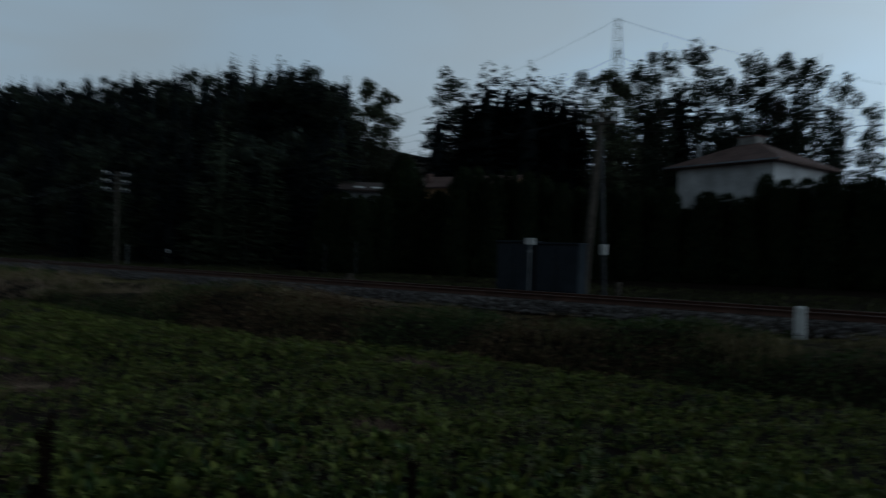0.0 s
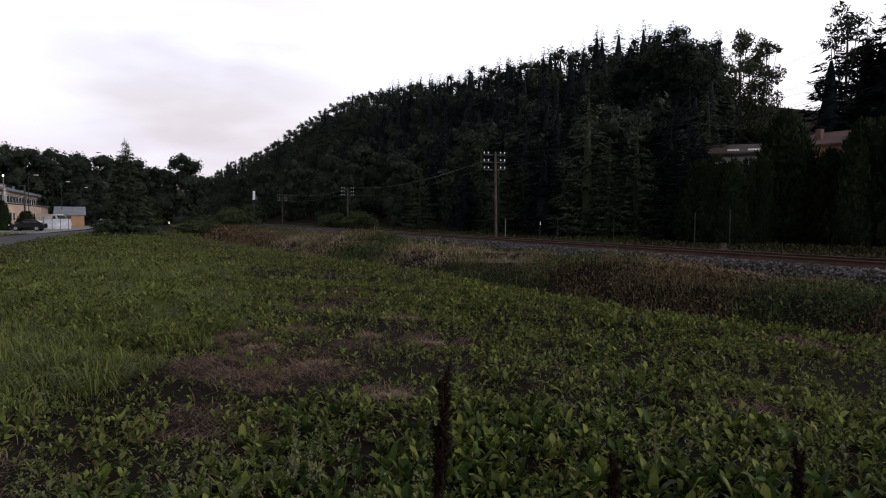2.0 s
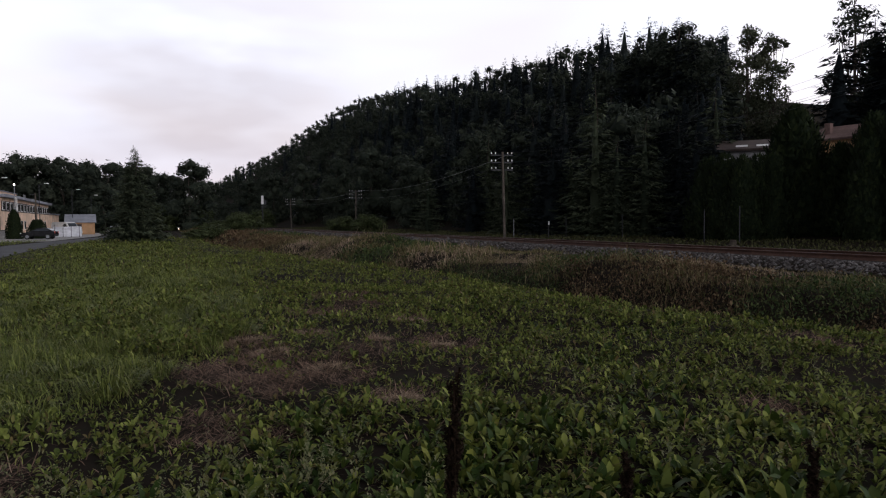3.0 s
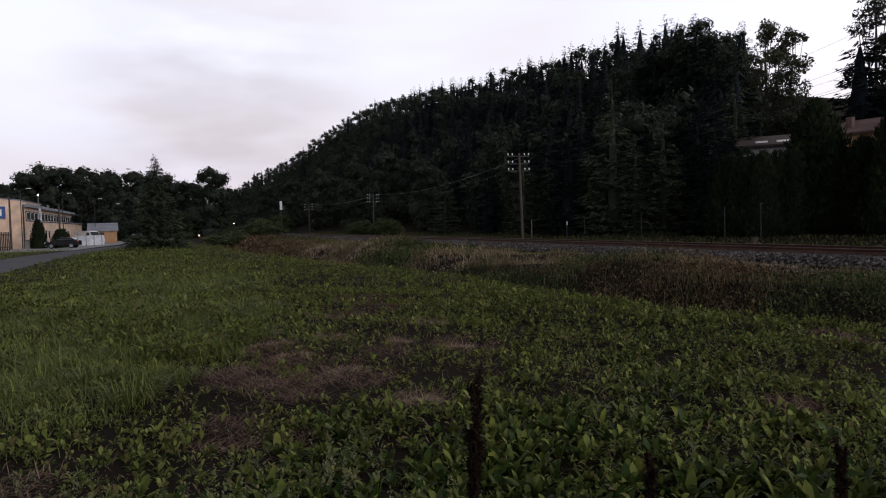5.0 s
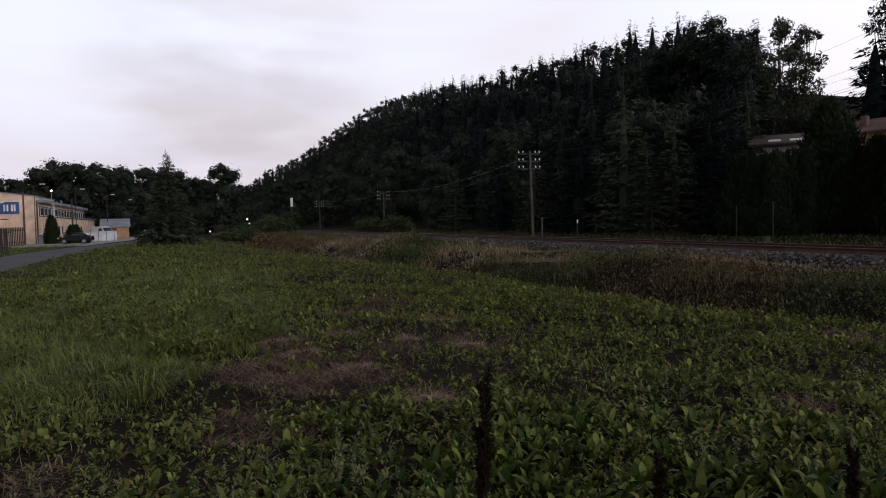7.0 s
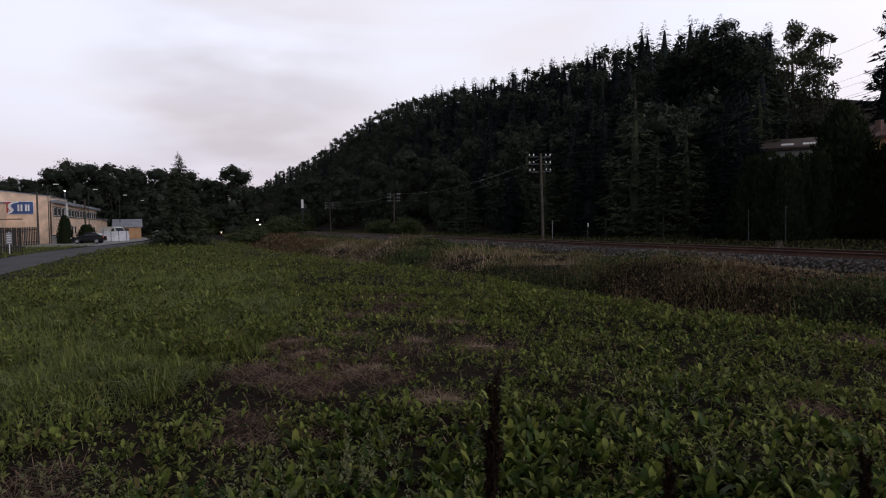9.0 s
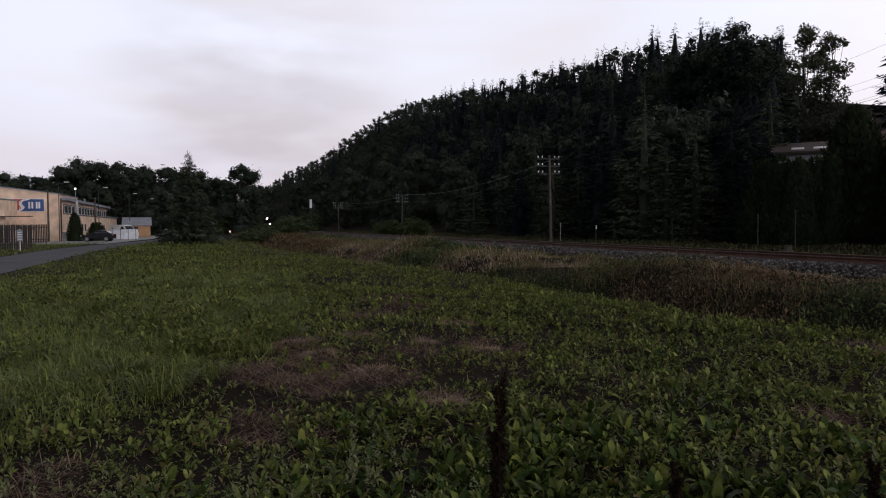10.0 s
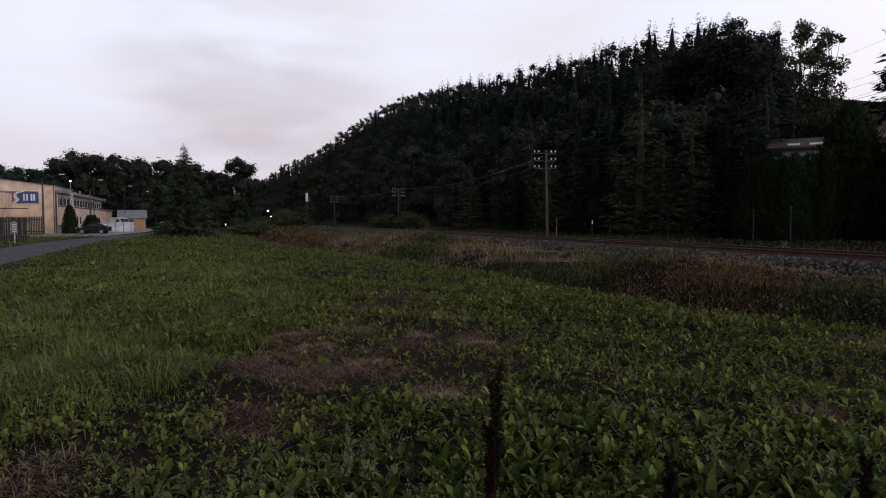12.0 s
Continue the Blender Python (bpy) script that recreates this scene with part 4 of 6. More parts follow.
def build_woods():
    # the wooded hillside, many trees in one piece: leafy and round below and far off, spruces towards the ridge
    rng = np.random.default_rng(21)
    kinds = [spruce_mesh(100 + i, 14, 3.4 + 0.2 * i, 0.60, 0.80, 1.5, 0.40) for i in range(3)] + [broadleaf_mesh(110 + i, 12.5, 4.0, 1350, 0.27, 15, 0.05, 0.0, 0.50)[:2] for i in range(3)]
    conifer, leafy = [], []
    places = []
    for tries in range(14000):
        th = 45.2 - 42.2 * rng.uniform() ** 0.9
        x = 34 + 60 * rng.uniform() ** 0.75
        y = x / math.tan(radians(th))
        gap = 2.4 + y / 140
        if y < 1150 and all((x - a) ** 2 + (y - b) ** 2 > gap * gap for a, b in places):
            places.append((x, y))
        if len(places) > 640:
            break
    for x, y in places:
        leafy_share = np.clip(0.62 - (x - 38) / 60, 0.34, 0.62) if y < 190 else 0.8
        k = rng.integers(3, 6) if rng.uniform() < leafy_share else rng.integers(0, 3)
        v, f = kinds[k]
        t = rng.uniform(0, 6.28)
        s = rng.uniform(0.88, 1.0) * (0.95 if k < 3 else 0.93) * (1 + max(0, y - 300) / 1500)
        c, sn = math.cos(t) * s, math.sin(t) * s
        w = np.stack([v[:, 0] * c - v[:, 1] * sn + x, v[:, 0] * sn + v[:, 1] * c + y, v[:, 2] * s + float(ground_z(x, y)) - 0.5], 1)
        (conifer if k < 3 else leafy).append((w, f))
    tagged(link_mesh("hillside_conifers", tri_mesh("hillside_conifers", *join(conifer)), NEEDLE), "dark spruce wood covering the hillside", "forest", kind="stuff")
    tagged(link_mesh("hillside_broadleaves", tri_mesh("hillside_broadleaves", *join(leafy)), LEAF), "dark broad-leaved trees mixed in the hillside wood", "forest", kind="stuff")

    crowns = [spruce_mesh(200 + i, 14, 3.7 + 0.3 * i, 0.95, 0.80, 1.25, 0.16) for i in range(3)]
    light = [tree("spruce_tree", c, trunk_mesh(13, 0.22, seed=i), LIT_NEEDLE, "broad olive-green spruce with drooping boughs behind the track", "tree", "spruces behind the track") for i, c in enumerate(crowns)]
    crowns = [spruce_mesh(206 + i, 14, 3.9 + 0.3 * i, 1.0, 0.72, 1.3, 0.34) for i in range(3)]
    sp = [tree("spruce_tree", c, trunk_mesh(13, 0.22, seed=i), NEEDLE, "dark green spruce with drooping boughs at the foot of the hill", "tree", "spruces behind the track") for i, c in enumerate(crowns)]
    bl = []
    for i in range(3):
        v, f, cs = broadleaf_mesh(220 + i, 13, 4.2, 5200, 0.22, 40, 0.03, 0.0, 0.66)
        bl.append(tree("broadleaf_tree", (v, f), trunk_mesh(11, 0.24, cs[:7], i), LEAF, "dark rounded broad-leaved tree beside the railway", "tree", "trees behind the track"))
    v, f, cs = broadleaf_mesh(226, 20, 4.6, 9000, 0.18, 50, 0.05, 0.12, 0.42)
    ridge = tree("broadleaf_tree", (v, f), trunk_mesh(17, 0.3, cs[:9], 9), LEAF, "tall dark broad-leaved tree on the crest of the hill", "tree", "trees behind the track")
    # single trees that stand out along the foot of the hill: bearing, distance, top height over the eye's level in degrees
    for i, (deg, d, el) in enumerate([(35.3, 52, 11.5), (39.1, 50, 8.8), (44.3, 50, 10.5), (26.8, 74, 7.5), (30.5, 66, 9.0), (33.0, 60, 8.2), (37.2, 56, 8.6), (41.6, 54, 8.0), (42.9, 62, 10.5), (23.5, 92, 7.0), (46.0, 56, 7.6), (29.0, 80, 9.5), (25.5, 70, 5.2), (30.2, 64, 5.0), (33.4, 56, 6.2), (41.8, 52, 6.4), (21.8, 78, 4.6), (44.2, 46, 6.8), (42.9, 46, 6.9), (37.0, 50, 6.8), (31.9, 56, 6.2), (28.2, 62, 5.6), (34.4, 68, 10.0), (36.5, 70, 10.5), (40.6, 66, 10.6), (32.0, 74, 10.2), (41.6, 82, 15.2), (42.6, 80, 14.5), (40.4, 86, 14.7), (38.6, 88, 14.4), (44.2, 80, 13.3)]):
        x, y = at_bearing(deg, d)
        top = EYE + d * math.tan(radians(el)) - float(ground_z(x, y))
        plant((light if i in (0, 1, 2, 3, 13, 14, 16, 19, 21) else sp)[i % 3], x, y, i * 77.0, max(0.6, top / 14), top / 14)
    for i, (deg, d, el) in enumerate([(17.2, 115, 6.0), (11.8, 165, 4.7), (20.5, 95, 5.0), (14.5, 140, 5.2), (9.5, 210, 4.0), (24.8, 84, 4.8), (7.6, 260, 3.4)]):
        x, y = at_bearing(deg, d)
        top = EYE + d * math.tan(radians(el)) - float(ground_z(x, y))
        plant(bl[i % 3], x, y, i * 61.0, max(0.6, top / 13), top / 13)
    for i, (deg, d, el) in enumerate([(41.4, 84, 14.9), (39.9, 88, 14.0), (43.2, 80, 13.8), (44.8, 78, 12.4), (38.2, 90, 13.6), (36.6, 92, 13.0), (42.4, 86, 15.0)]):
        x, y = at_bearing(deg, d)
        top = EYE + d * math.tan(radians(el)) - float(ground_z(x, y))
        plant(ridge, x, y, i * 67.0, max(0.6, top / 20), top / 20)
    # tall mixed trees towards the white house, sky showing through them
    tall = []
    for i in range(4):
        v, f, cs = broadleaf_mesh(240 + i, 15, 2.7, 6500, 0.12, 70, 0.10, 0.36)
        tall.append(tree("tall_tree", (v, f), trunk_mesh(14.5, 0.2, cs[:12], i), LEAF, "tall thin-crowned tree with sky between its branches", "tree", "tall trees by the house"))
    rows = [(52.4, 60, 13.2, 4), (53.3, 62, 15.0, 0), (54.6, 66, 14.4, 4), (55.4, 62, 14.0, 4), (56.3, 62, 16.0, 4), (57.2, 66, 14.6, 4), (57.9, 64, 15.6, 4), (58.9, 66, 14.6, 4), (59.7, 62, 15.9, 4), (60.8, 64, 14.6, 4), (61.6, 66, 14.8, 4), (62.5, 63, 14.9, 4), (63.4, 64, 14.3, 4), (64.2, 66, 14.8, 2), (68.4, 64, 15.5, 0), (69.2, 72, 14.0, 4), (70.0, 66, 16.7, 1), (71.4, 70, 15.0, 4), (72.9, 70, 16.8, 3), (74.2, 72, 15.0, 1),
            (75.4, 72, 14.0, 2), (76.5, 74, 15.7, 3), (77.5, 76, 14.5, 0), (78.4, 72, 15.4, 2), (79.6, 74, 14.8, 3), (80.9, 70, 15.2, 1), (82.6, 74, 13.5, 0), (84.5, 70, 11.5, 3), (87.0, 70, 12.5, 2), (54.0, 74, 12.0, 2), (58.8, 76, 12.0, 0), (61.0, 76, 11.5, 1), (63.2, 78, 12.0, 4), (66.4, 74, 12.5, 4), (73.6, 78, 11.0, 4), (79.0, 80, 11.0, 4), (82.0, 80, 10.5, 4)]
    for i, (deg, d, el, k) in enumerate(rows):
        x, y = at_bearing(deg, d)
        top = EYE + d * math.tan(radians(el)) - float(ground_z(x, y))
        plant(sp[i % 3] if k == 4 else tall[k], x, y, i * 47.0, top / 14 * (1.1 if k == 4 else 0.95), top / (14 if k == 4 else 14.4))
    v, f, cs = broadleaf_mesh(260, 15, 2.7, 6500, 0.14, 70, 0.10, 0.30)
    birch = tree("birch_tree", (v, f), trunk_mesh(14.5, 0.16, cs[:14], 5), BIRCH, "slender pale grey-green birch with thin foliage", "tree", "birches")
    for deg, d, el, s in ((46.5, 72, 14.5, 1.0), (48.2, 72, 13.7, 0.95), (65.8, 60, 15.5, 1.0), (67.0, 62, 14.5, 0.9), (47.3, 78, 12.5, 0.9)):
        x, y = at_bearing(deg, d)
        top = EYE + d * math.tan(radians(el)) - float(ground_z(x, y))
        plant(birch, x, y, deg * 31, s, top / 15)
    # thuja hedge and cones behind the track
    th = [tree("thuja", thuja_mesh(300 + i, 6, 1.6, 3800, 0.42), trunk_mesh(4, 0.1, seed=i), THUJA, "dense dark thuja grown together into a tall hedge", "shrub", "thujas behind the track") for i in range(2)]
    cone = tree("thuja", thuja_mesh(304, 6, 1.9, 5200, 0.62), trunk_mesh(4, 0.12, seed=7), THUJA, "broad pointed thuja standing alone behind the track", "shrub", "thujas behind the track")
    for deg, d, el, w in ((49.7, 44, 8.5, 1.55), (54.6, 42, 7.6, 1.35), (52.6, 43, 5.6, 1.1)):
        x, y = at_bearing(deg, d)
        plant(cone, x, y, deg * 7, w, (EYE + d * math.tan(radians(el)) - float(ground_z(x, y))) / 6)
    for i, (deg, d, el, w) in enumerate([(45.0, 42, 5.2, 0.9), (46.2, 41, 5.0, 0.8), (47.2, 42, 5.0, 0.8), (48.2, 42, 5.1, 0.8), (43.8, 43, 5.0, 0.9), (45.6, 43, 4.7, 0.8)]):
        x, y = at_bearing(deg, d)
        plant(th[1], x, y, i * 40, w, (EYE + d * math.tan(radians(el)) - float(ground_z(x, y))) / 6)
    for i in range(26):
        deg = 54.3 + i * 1.38
        d = 39 - 0.18 * i + (0.9 if i % 2 else 0)
        el = 7.4 - 0.03 * i + 0.25 * math.sin(i * 2.3) - (1.0 if 6 <= i <= 13 else 0) - (1.6 if i == 0 else 0) - (1.3 if 13 <= i <= 16 else 0)
        x, y = at_bearing(deg, d)
        plant(th[i % 2], x, y, i * 55, 0.85 + 0.1 * math.sin(i), (EYE + d * math.tan(radians(el)) - float(ground_z(x, y))) / 6)
    # trees round the far end of the road
    for i, (deg, d, el, w) in enumerate([(-14.0, 210, 3.7, 1.5), (-12.5, 200, 3.8, 1.5), (-11.0, 205, 3.9, 1.4), (-9.4, 190, 4.4, 1.5), (-8.0, 185, 5.0, 1.5), (-6.8, 190, 5.1, 1.4), (-5.4, 185, 4.8, 1.4), (-4.2, 190, 4.6, 1.4), (-2.8, 175, 4.8, 1.4), (-1.4, 180, 4.2, 1.4),
                                             (0.2, 190, 4.3, 1.3), (1.6, 180, 4.0, 1.2), (3.15, 165, 4.85, 1.38), (3.8, 205, 3.4, 0.8), (4.9, 430, 3.4, 1.6), (-9.0, 230, 3.5, 2.0), (-3.6, 230, 3.6, 2.0), (1.0, 240, 3.2, 2.0), (-15.5, 200, 3.8, 1.6), (2.2, 170, 2.2, 0.8), (-10.2, 215, 3.4, 1.8), (-6.2, 215, 3.8, 1.8), (-0.6, 205, 3.6, 1.6), (-13.2, 225, 3.2, 1.9), (-2.2, 210, 3.0, 1.8), (4.2, 250, 3.2, 1.4)]):
        x, y = at_bearing(deg, d)
        top = EYE + d * math.tan(radians(el)) - float(ground_z(x, y))
        plant(bl[i % 3], x, y, i * 83.0, w, top / 13)
    lone = tree("lone_spruce", spruce_mesh(230, 8.5, 2.7, 2.4, 0.85, 0.85), trunk_mesh(8.2, 0.16, seed=8), LIT_NEEDLE, "single dark spruce standing at the meadow's end", "tree")
    plant(lone, *at_bearing(-0.65, 66), 0, 1.0, 1.0)


build_woods()


# ---- shrubs ----
def build_shrubs():
    v, f, cs = broadleaf_mesh(401, 2.2, 1.7, 3600, 0.085, 24, 0.04, 0.0, 0.5)
    bush = tree("bush", (v, f), trunk_mesh(1.4, 0.06, cs[:6], 3), BUSHLEAF, "dense green lineside bush", "bush", "bushes along the railway")
    for i, (deg, d, el, w) in enumerate([(14.2, 84, 0.15, 0.9), (15.0, 80, 0.35, 1.0), (16.6, 78, 0.5, 1.1), (17.4, 78, 0.3, 0.9), (7.4, 96, 0.55, 1.5), (6.6, 92, 0.45, 1.2), (5.0, 84, -0.15, 1.2), (4.4, 80, -0.35, 1.2), (3.7, 78, -0.5, 1.1), (6.9, 100, 0.7, 1.3),
                                        (3.6, 168, 0.9, 2.2), (1.4, 166, 1.2, 2.2), (4.4, 150, 0.0, 1.6), (4.2, 200, 1.1, 2.0), (5.4, 150, 0.15, 1.7), (8.6, 170, 0.9, 2.4)]):
        x, y = at_bearing(deg, d)
        top = EYE + d * math.tan(radians(el)) - float(ground_z(x, y))
        plant(bush, x, y, i * 71.0, w, max(0.5, top / 2.2))
    clipped = tree("clipped_thuja", thuja_mesh(410, 3.85, 1.0, 3000, 0.40), trunk_mesh(2, 0.08, seed=2), THUJA, "dark egg-shaped thuja in front of the works", "shrub")
    plant(clipped, -14.9, 100, 0, 1, 1)
    ball = tree("round_shrub", thuja_mesh(412, 2.6, 1.35, 3000, 0.36), trunk_mesh(1.2, 0.07, seed=4), THUJA, "dark rounded shrub beside the parked car", "shrub")
    plant(ball, -12.6, 101.5, 0, 1, 1)


build_shrubs()


# ---- things along the railway ----
def build_telegraph_poles():
    post = rod((0, 0, -0.4), (0, 0, 5.3), 0.09, 0.065, 10)
    t = base("telegraph_pole", 0, 0, 0, 0, "weathered wooden telegraph pole with three crossarms of white insulators", "utility pole", "telegraph poles along the track")
    part("post", post, POLEWOOD, t)
    bead = bmesh.new()
    for z0, z1, r0, r1 in ((0, 0.05, 0.025, 0.042), (0.05, 0.09, 0.04, 0.04), (0.09, 0.12, 0.04, 0.015)):
        rod((0, 0, z0), (0, 0, z1), r0, r1, 8, bead)
    me = bpy.data.meshes.new("insulator")
    bead.to_mesh(me)
    bead.free()
    me.materials.append(PORCELAIN)
    for k in range(3):
        z = 5.12 - 0.43 * k
        arm = part("crossarm", box(1.5, 0.06, 0.06, 0, 0.12, z - 0.03), STEEL, t, "dark steel crossarm")
        for x in (-0.70, -0.42, 0.42, 0.70):
            ins = new("insulator", me)
            ins.parent = arm
            ins.location = (x, 0.12, z + 0.06)
    places = [(20.25, 38.0, 5.85, 1.2), (22.5, 78.9, 5.3, -0.8), (21.6, 113.2, 5.4, 1.0)]
    tops = []
    for i, (x, y, top, lean) in enumerate(places):
        g = float(ground_z(x, y))
        m = pose(x, y, g, 0, -lean, 0)
        if i == 0:
            t.matrix_basis = m
            ob = t
        else:
            ob = copy_thing(t, m)
        s = (top - g) / 5.3
        ob.scale = (1, 1, s)
        tops.append((x, y, g, s))
    near = (22.3, 10.2, 6.7)
    for dx, dz in ((0.7, 5.3), (-0.42, 4.45)):
        ends = [(x + dx, y + 0.12, g + dz * s) for x, y, g, s in tops]
        wire("telegraph_wire", near, ends[0], 0.7, 0.006, STEEL, "thin dark telegraph wire between poles")
        wire("telegraph_wire", ends[0], ends[1], 0.75, 0.007 if dx > 0 else 0.003, GALV, "thin pale telegraph wire between poles")
        wire("telegraph_wire", ends[1], ends[2], 0.5, 0.008 if dx > 0 else 0.004, GALV, "thin pale telegraph wire between poles")
    # braced pole beside the cabinets
    g = float(ground_z(22.2, 10.6))
    a = base("braced_pole", 22.2, 10.6, g, 0, "tall weathered wooden pole propped by a slanting brace", "utility pole")
    part("post", rod((0, 0, -0.4), (0.17, -0.43, 6.8 - g), 0.15, 0.10, 10), POLEWOOD, a)
    part("brace", rod((0.5, -0.57, -0.4), (0.18, -0.43, 5.6), 0.075, 0.06, 10), STEEL, a)
    part("crossarm", box(0.10, 1.1, 0.10, 0.1, -0.45, 6.35 - g, 0.01), POLEWOOD, a)
    b = part("meter_box", box(0.16, 0.22, 0.36, 0.36, -0.55, 1.5, 0.02), WHITE, a, "small white box fixed to the brace")
    for i in range(3):
        part("insulator", rod((0.1, -0.9 + 0.45 * i, 6.44 - g), (0.1, -0.9 + 0.45 * i, 6.62 - g), 0.05, 0.025, 8), PORCELAIN, a)
    for dz in (6.6, 6.1):
        wire("telegraph_wire", near[:2] + (dz,), (24.0, -30.0, dz + 0.2), 0.7, 0.008, STEEL, "thin dark telegraph wire between poles")


build_telegraph_poles()


def build_cabinet(y0, y1, top):
    x, g = 21.25, float(ground_z(21.5, (y0 + y1) / 2))
    w = y1 - y0
    c = base("relay_cabinet", x, (y0 + y1) / 2, g, 0, "dark blue-grey steel relay cabinet on concrete feet beside the track", "cabinet", "relay cabinets")
    h = top - g
    part("body", box(0.62, w, h - 0.2, 0.35, 0, 0.14, 0.012), CABINET, c)
    part("roof", box(0.74, w + 0.06, 0.06, 0.35, 0, h - 0.06, 0.015), CABINET, c)
    for s in (-1, 1):
        d = part("door", box(0.025, w / 2 - 0.05, h - 0.36, 0.025, s * (w / 4 - 0.002), 0.22, 0.006), CABINET, c)
        part("handle", box(0.03, 0.03, 0.14, 0.0, s * 0.07, h * 0.5, 0.005), STEEL, d)
        part("foot", box(0.5, 0.18, 0.30, 0.35, s * (w / 2 - 0.2), -0.15, 0.01), CONCRETE, c, "concrete foot")


build_cabinet(12.12, 13.55, 2.32)
build_cabinet(10.35, 11.95, 2.27)


def build_lineside_things():
    g = float(ground_z(20.95, 12.0))
    m = base("marker_post", 20.95, 12.02, g, 0, "white sign box on a thin steel post between the cabinets", "post")
    part("post", rod((0, 0, -0.2), (0, 0, 1.85), 0.03, 0.03, 8), GALV, m)
    part("sign_box", box(0.10, 0.36, 0.23, 0, 0, 1.82, 0.015), WHITE, m, "white box")
    part("clamp", box(0.06, 0.12, 0.10, 0, 0, 1.55, 0.01), GALV, m)
    g = float(ground_z(21.2, 8.9))
    m = base("stub_post", 21.2, 8.9, g, 4, "short dark wooden post in the grass", "post")
    part("stake", box(0.14, 0.14, 0.85, 0, 0, -0.2, 0.02), POLEWOOD, m)
    # whitewashed distance stone
    bm = box(0.20, 0.22, 1.0, 0, 0, -0.35, 0.05)
    for v in bm.verts:
        if v.co.z > 0.4:
            v.co.x *= 0.85
            v.co.y *= 0.9
    stone = base("kilometre_stone", 15.1, 2.6, float(ground_z(15.1, 2.6)), 8, "weathered white concrete kilometre stone beside the ballast", "marker stone")
    part("stone", bm, WHITE, stone)
    # signal
    g = float(ground_z(15.6, 103))
    s = base("railway_signal", 15.6, 103, g, 0, "slim dark signal mast with a tall white board", "signal")
    part("mast", rod((0, 0, -0.3), (-0.06, 0, 5.2 - 0.1), 0.09, 0.07, 10), STEEL, s)
    part("board", box(0.34, 0.05, 1.25, -0.06, -0.12, 3.95, 0.015), WHITE, s, "white reflective board")
    part("lamp_case", box(0.30, 0.22, 0.62, 0.32, 0.0, 3.9, 0.03), STEEL, s, "grey lamp case")
    part("bracket", box(0.5, 0.05, 0.05, 0.15, 0, 3.6), STEEL, s)
    part("control_box", box(0.55, 0.4, 1.2, -0.45, 0, 0.0, 0.02), STEEL, s)
    # stump and litter beyond the track
    bm = rod((0, 0, -0.2), (0.05, 0, 0.35), 0.20, 0.13, 9)
    for i in range(5):
        rod((0, 0, 0.15), (0.42 * math.cos(i * 1.3), 0.42 * math.sin(i * 1.3), -0.06), 0.10, 0.04, 6, bm)
    x, y = at_bearing(45.5, 33)
    st = base("tree_stump", x, y, float(ground_z(x, y)), 0, "old broken tree stump in the lineside grass", "stump")
    part("wood", bm, BARK, st)
    x, y = at_bearing(40.1, 31)
    bm = bmesh.new()
    for i in range(6):
        rod((random.uniform(-0.2, 0.2), random.uniform(-0.3, 0.3), 0), (random.uniform(-0.2, 0.2), random.uniform(-0.3, 0.3), random.uniform(0.2, 0.4)), 0.05, 0.03, 6, bm)
    st = base("wood_heap", x, y, float(ground_z(x, y)) + 0.02, 0, "small dark heap of broken wood", "heap")
    part("wood", bm, BARK, st)
    # thin posts of a garden fence behind the track
    for i, (deg, d, el, m) in enumerate([(28.8, 52, 0.1, GALV), (33.0, 50, 0.2, STEEL), (37.4, 46, 0.3, STEEL), (43.5, 40, 0.6, STEEL), (46.0, 39, 0.8, STEEL)]):
        x, y = at_bearing(deg, d)
        g = float(ground_z(x, y))
        p = base("fence_post", x, y, g, 0, "thin metal fence post in the lineside grass", "fence post", "fence posts behind the track")
        part("tube", rod((0, 0, -0.2), (0, 0, EYE + d * math.tan(radians(el)) - g), 0.028, 0.028, 8), m, p)
        part("cap", rod((0, 0, EYE + d * math.tan(radians(el)) - g), (0, 0, EYE + d * math.tan(radians(el)) - g + 0.05), 0.036, 0.02, 8), STEEL, p)
    x, y = at_bearing(31.6, 48)
    g = float(ground_z(x, y))
    p = base("reflector_stake", x, y, g, 0, "dark stake with a small white reflector", "post")
    part("stake", rod((0, 0, -0.2), (0, 0, 1.0), 0.03, 0.03, 8), STEEL, p)
    part("reflector", box(0.09, 0.03, 0.24, 0, -0.04, 0.95, 0.01), WHITE, p, "white reflector")
    # faint lamp at the end of the meadow track
    x, y = at_bearing(2.33, 150)
    g = float(ground_z(x, y))
    p = base("path_lamp", x, y, g, 0, "low lit lamp among the far trees", "lamp")
    part("post", rod((0, 0, -0.2), (0, 0, 0.45), 0.05, 0.05, 8), STEEL, p)
    part("bulb", rod((0, 0, 0.4), (0, 0, 0.62), 0.09, 0.07, 10), REDGLOW, p, "warm glowing bulb")
    part("cover", box(0.5, 0.4, 0.08, 0, 0, 0.72, 0.02), WHITE, p)


build_lineside_things()


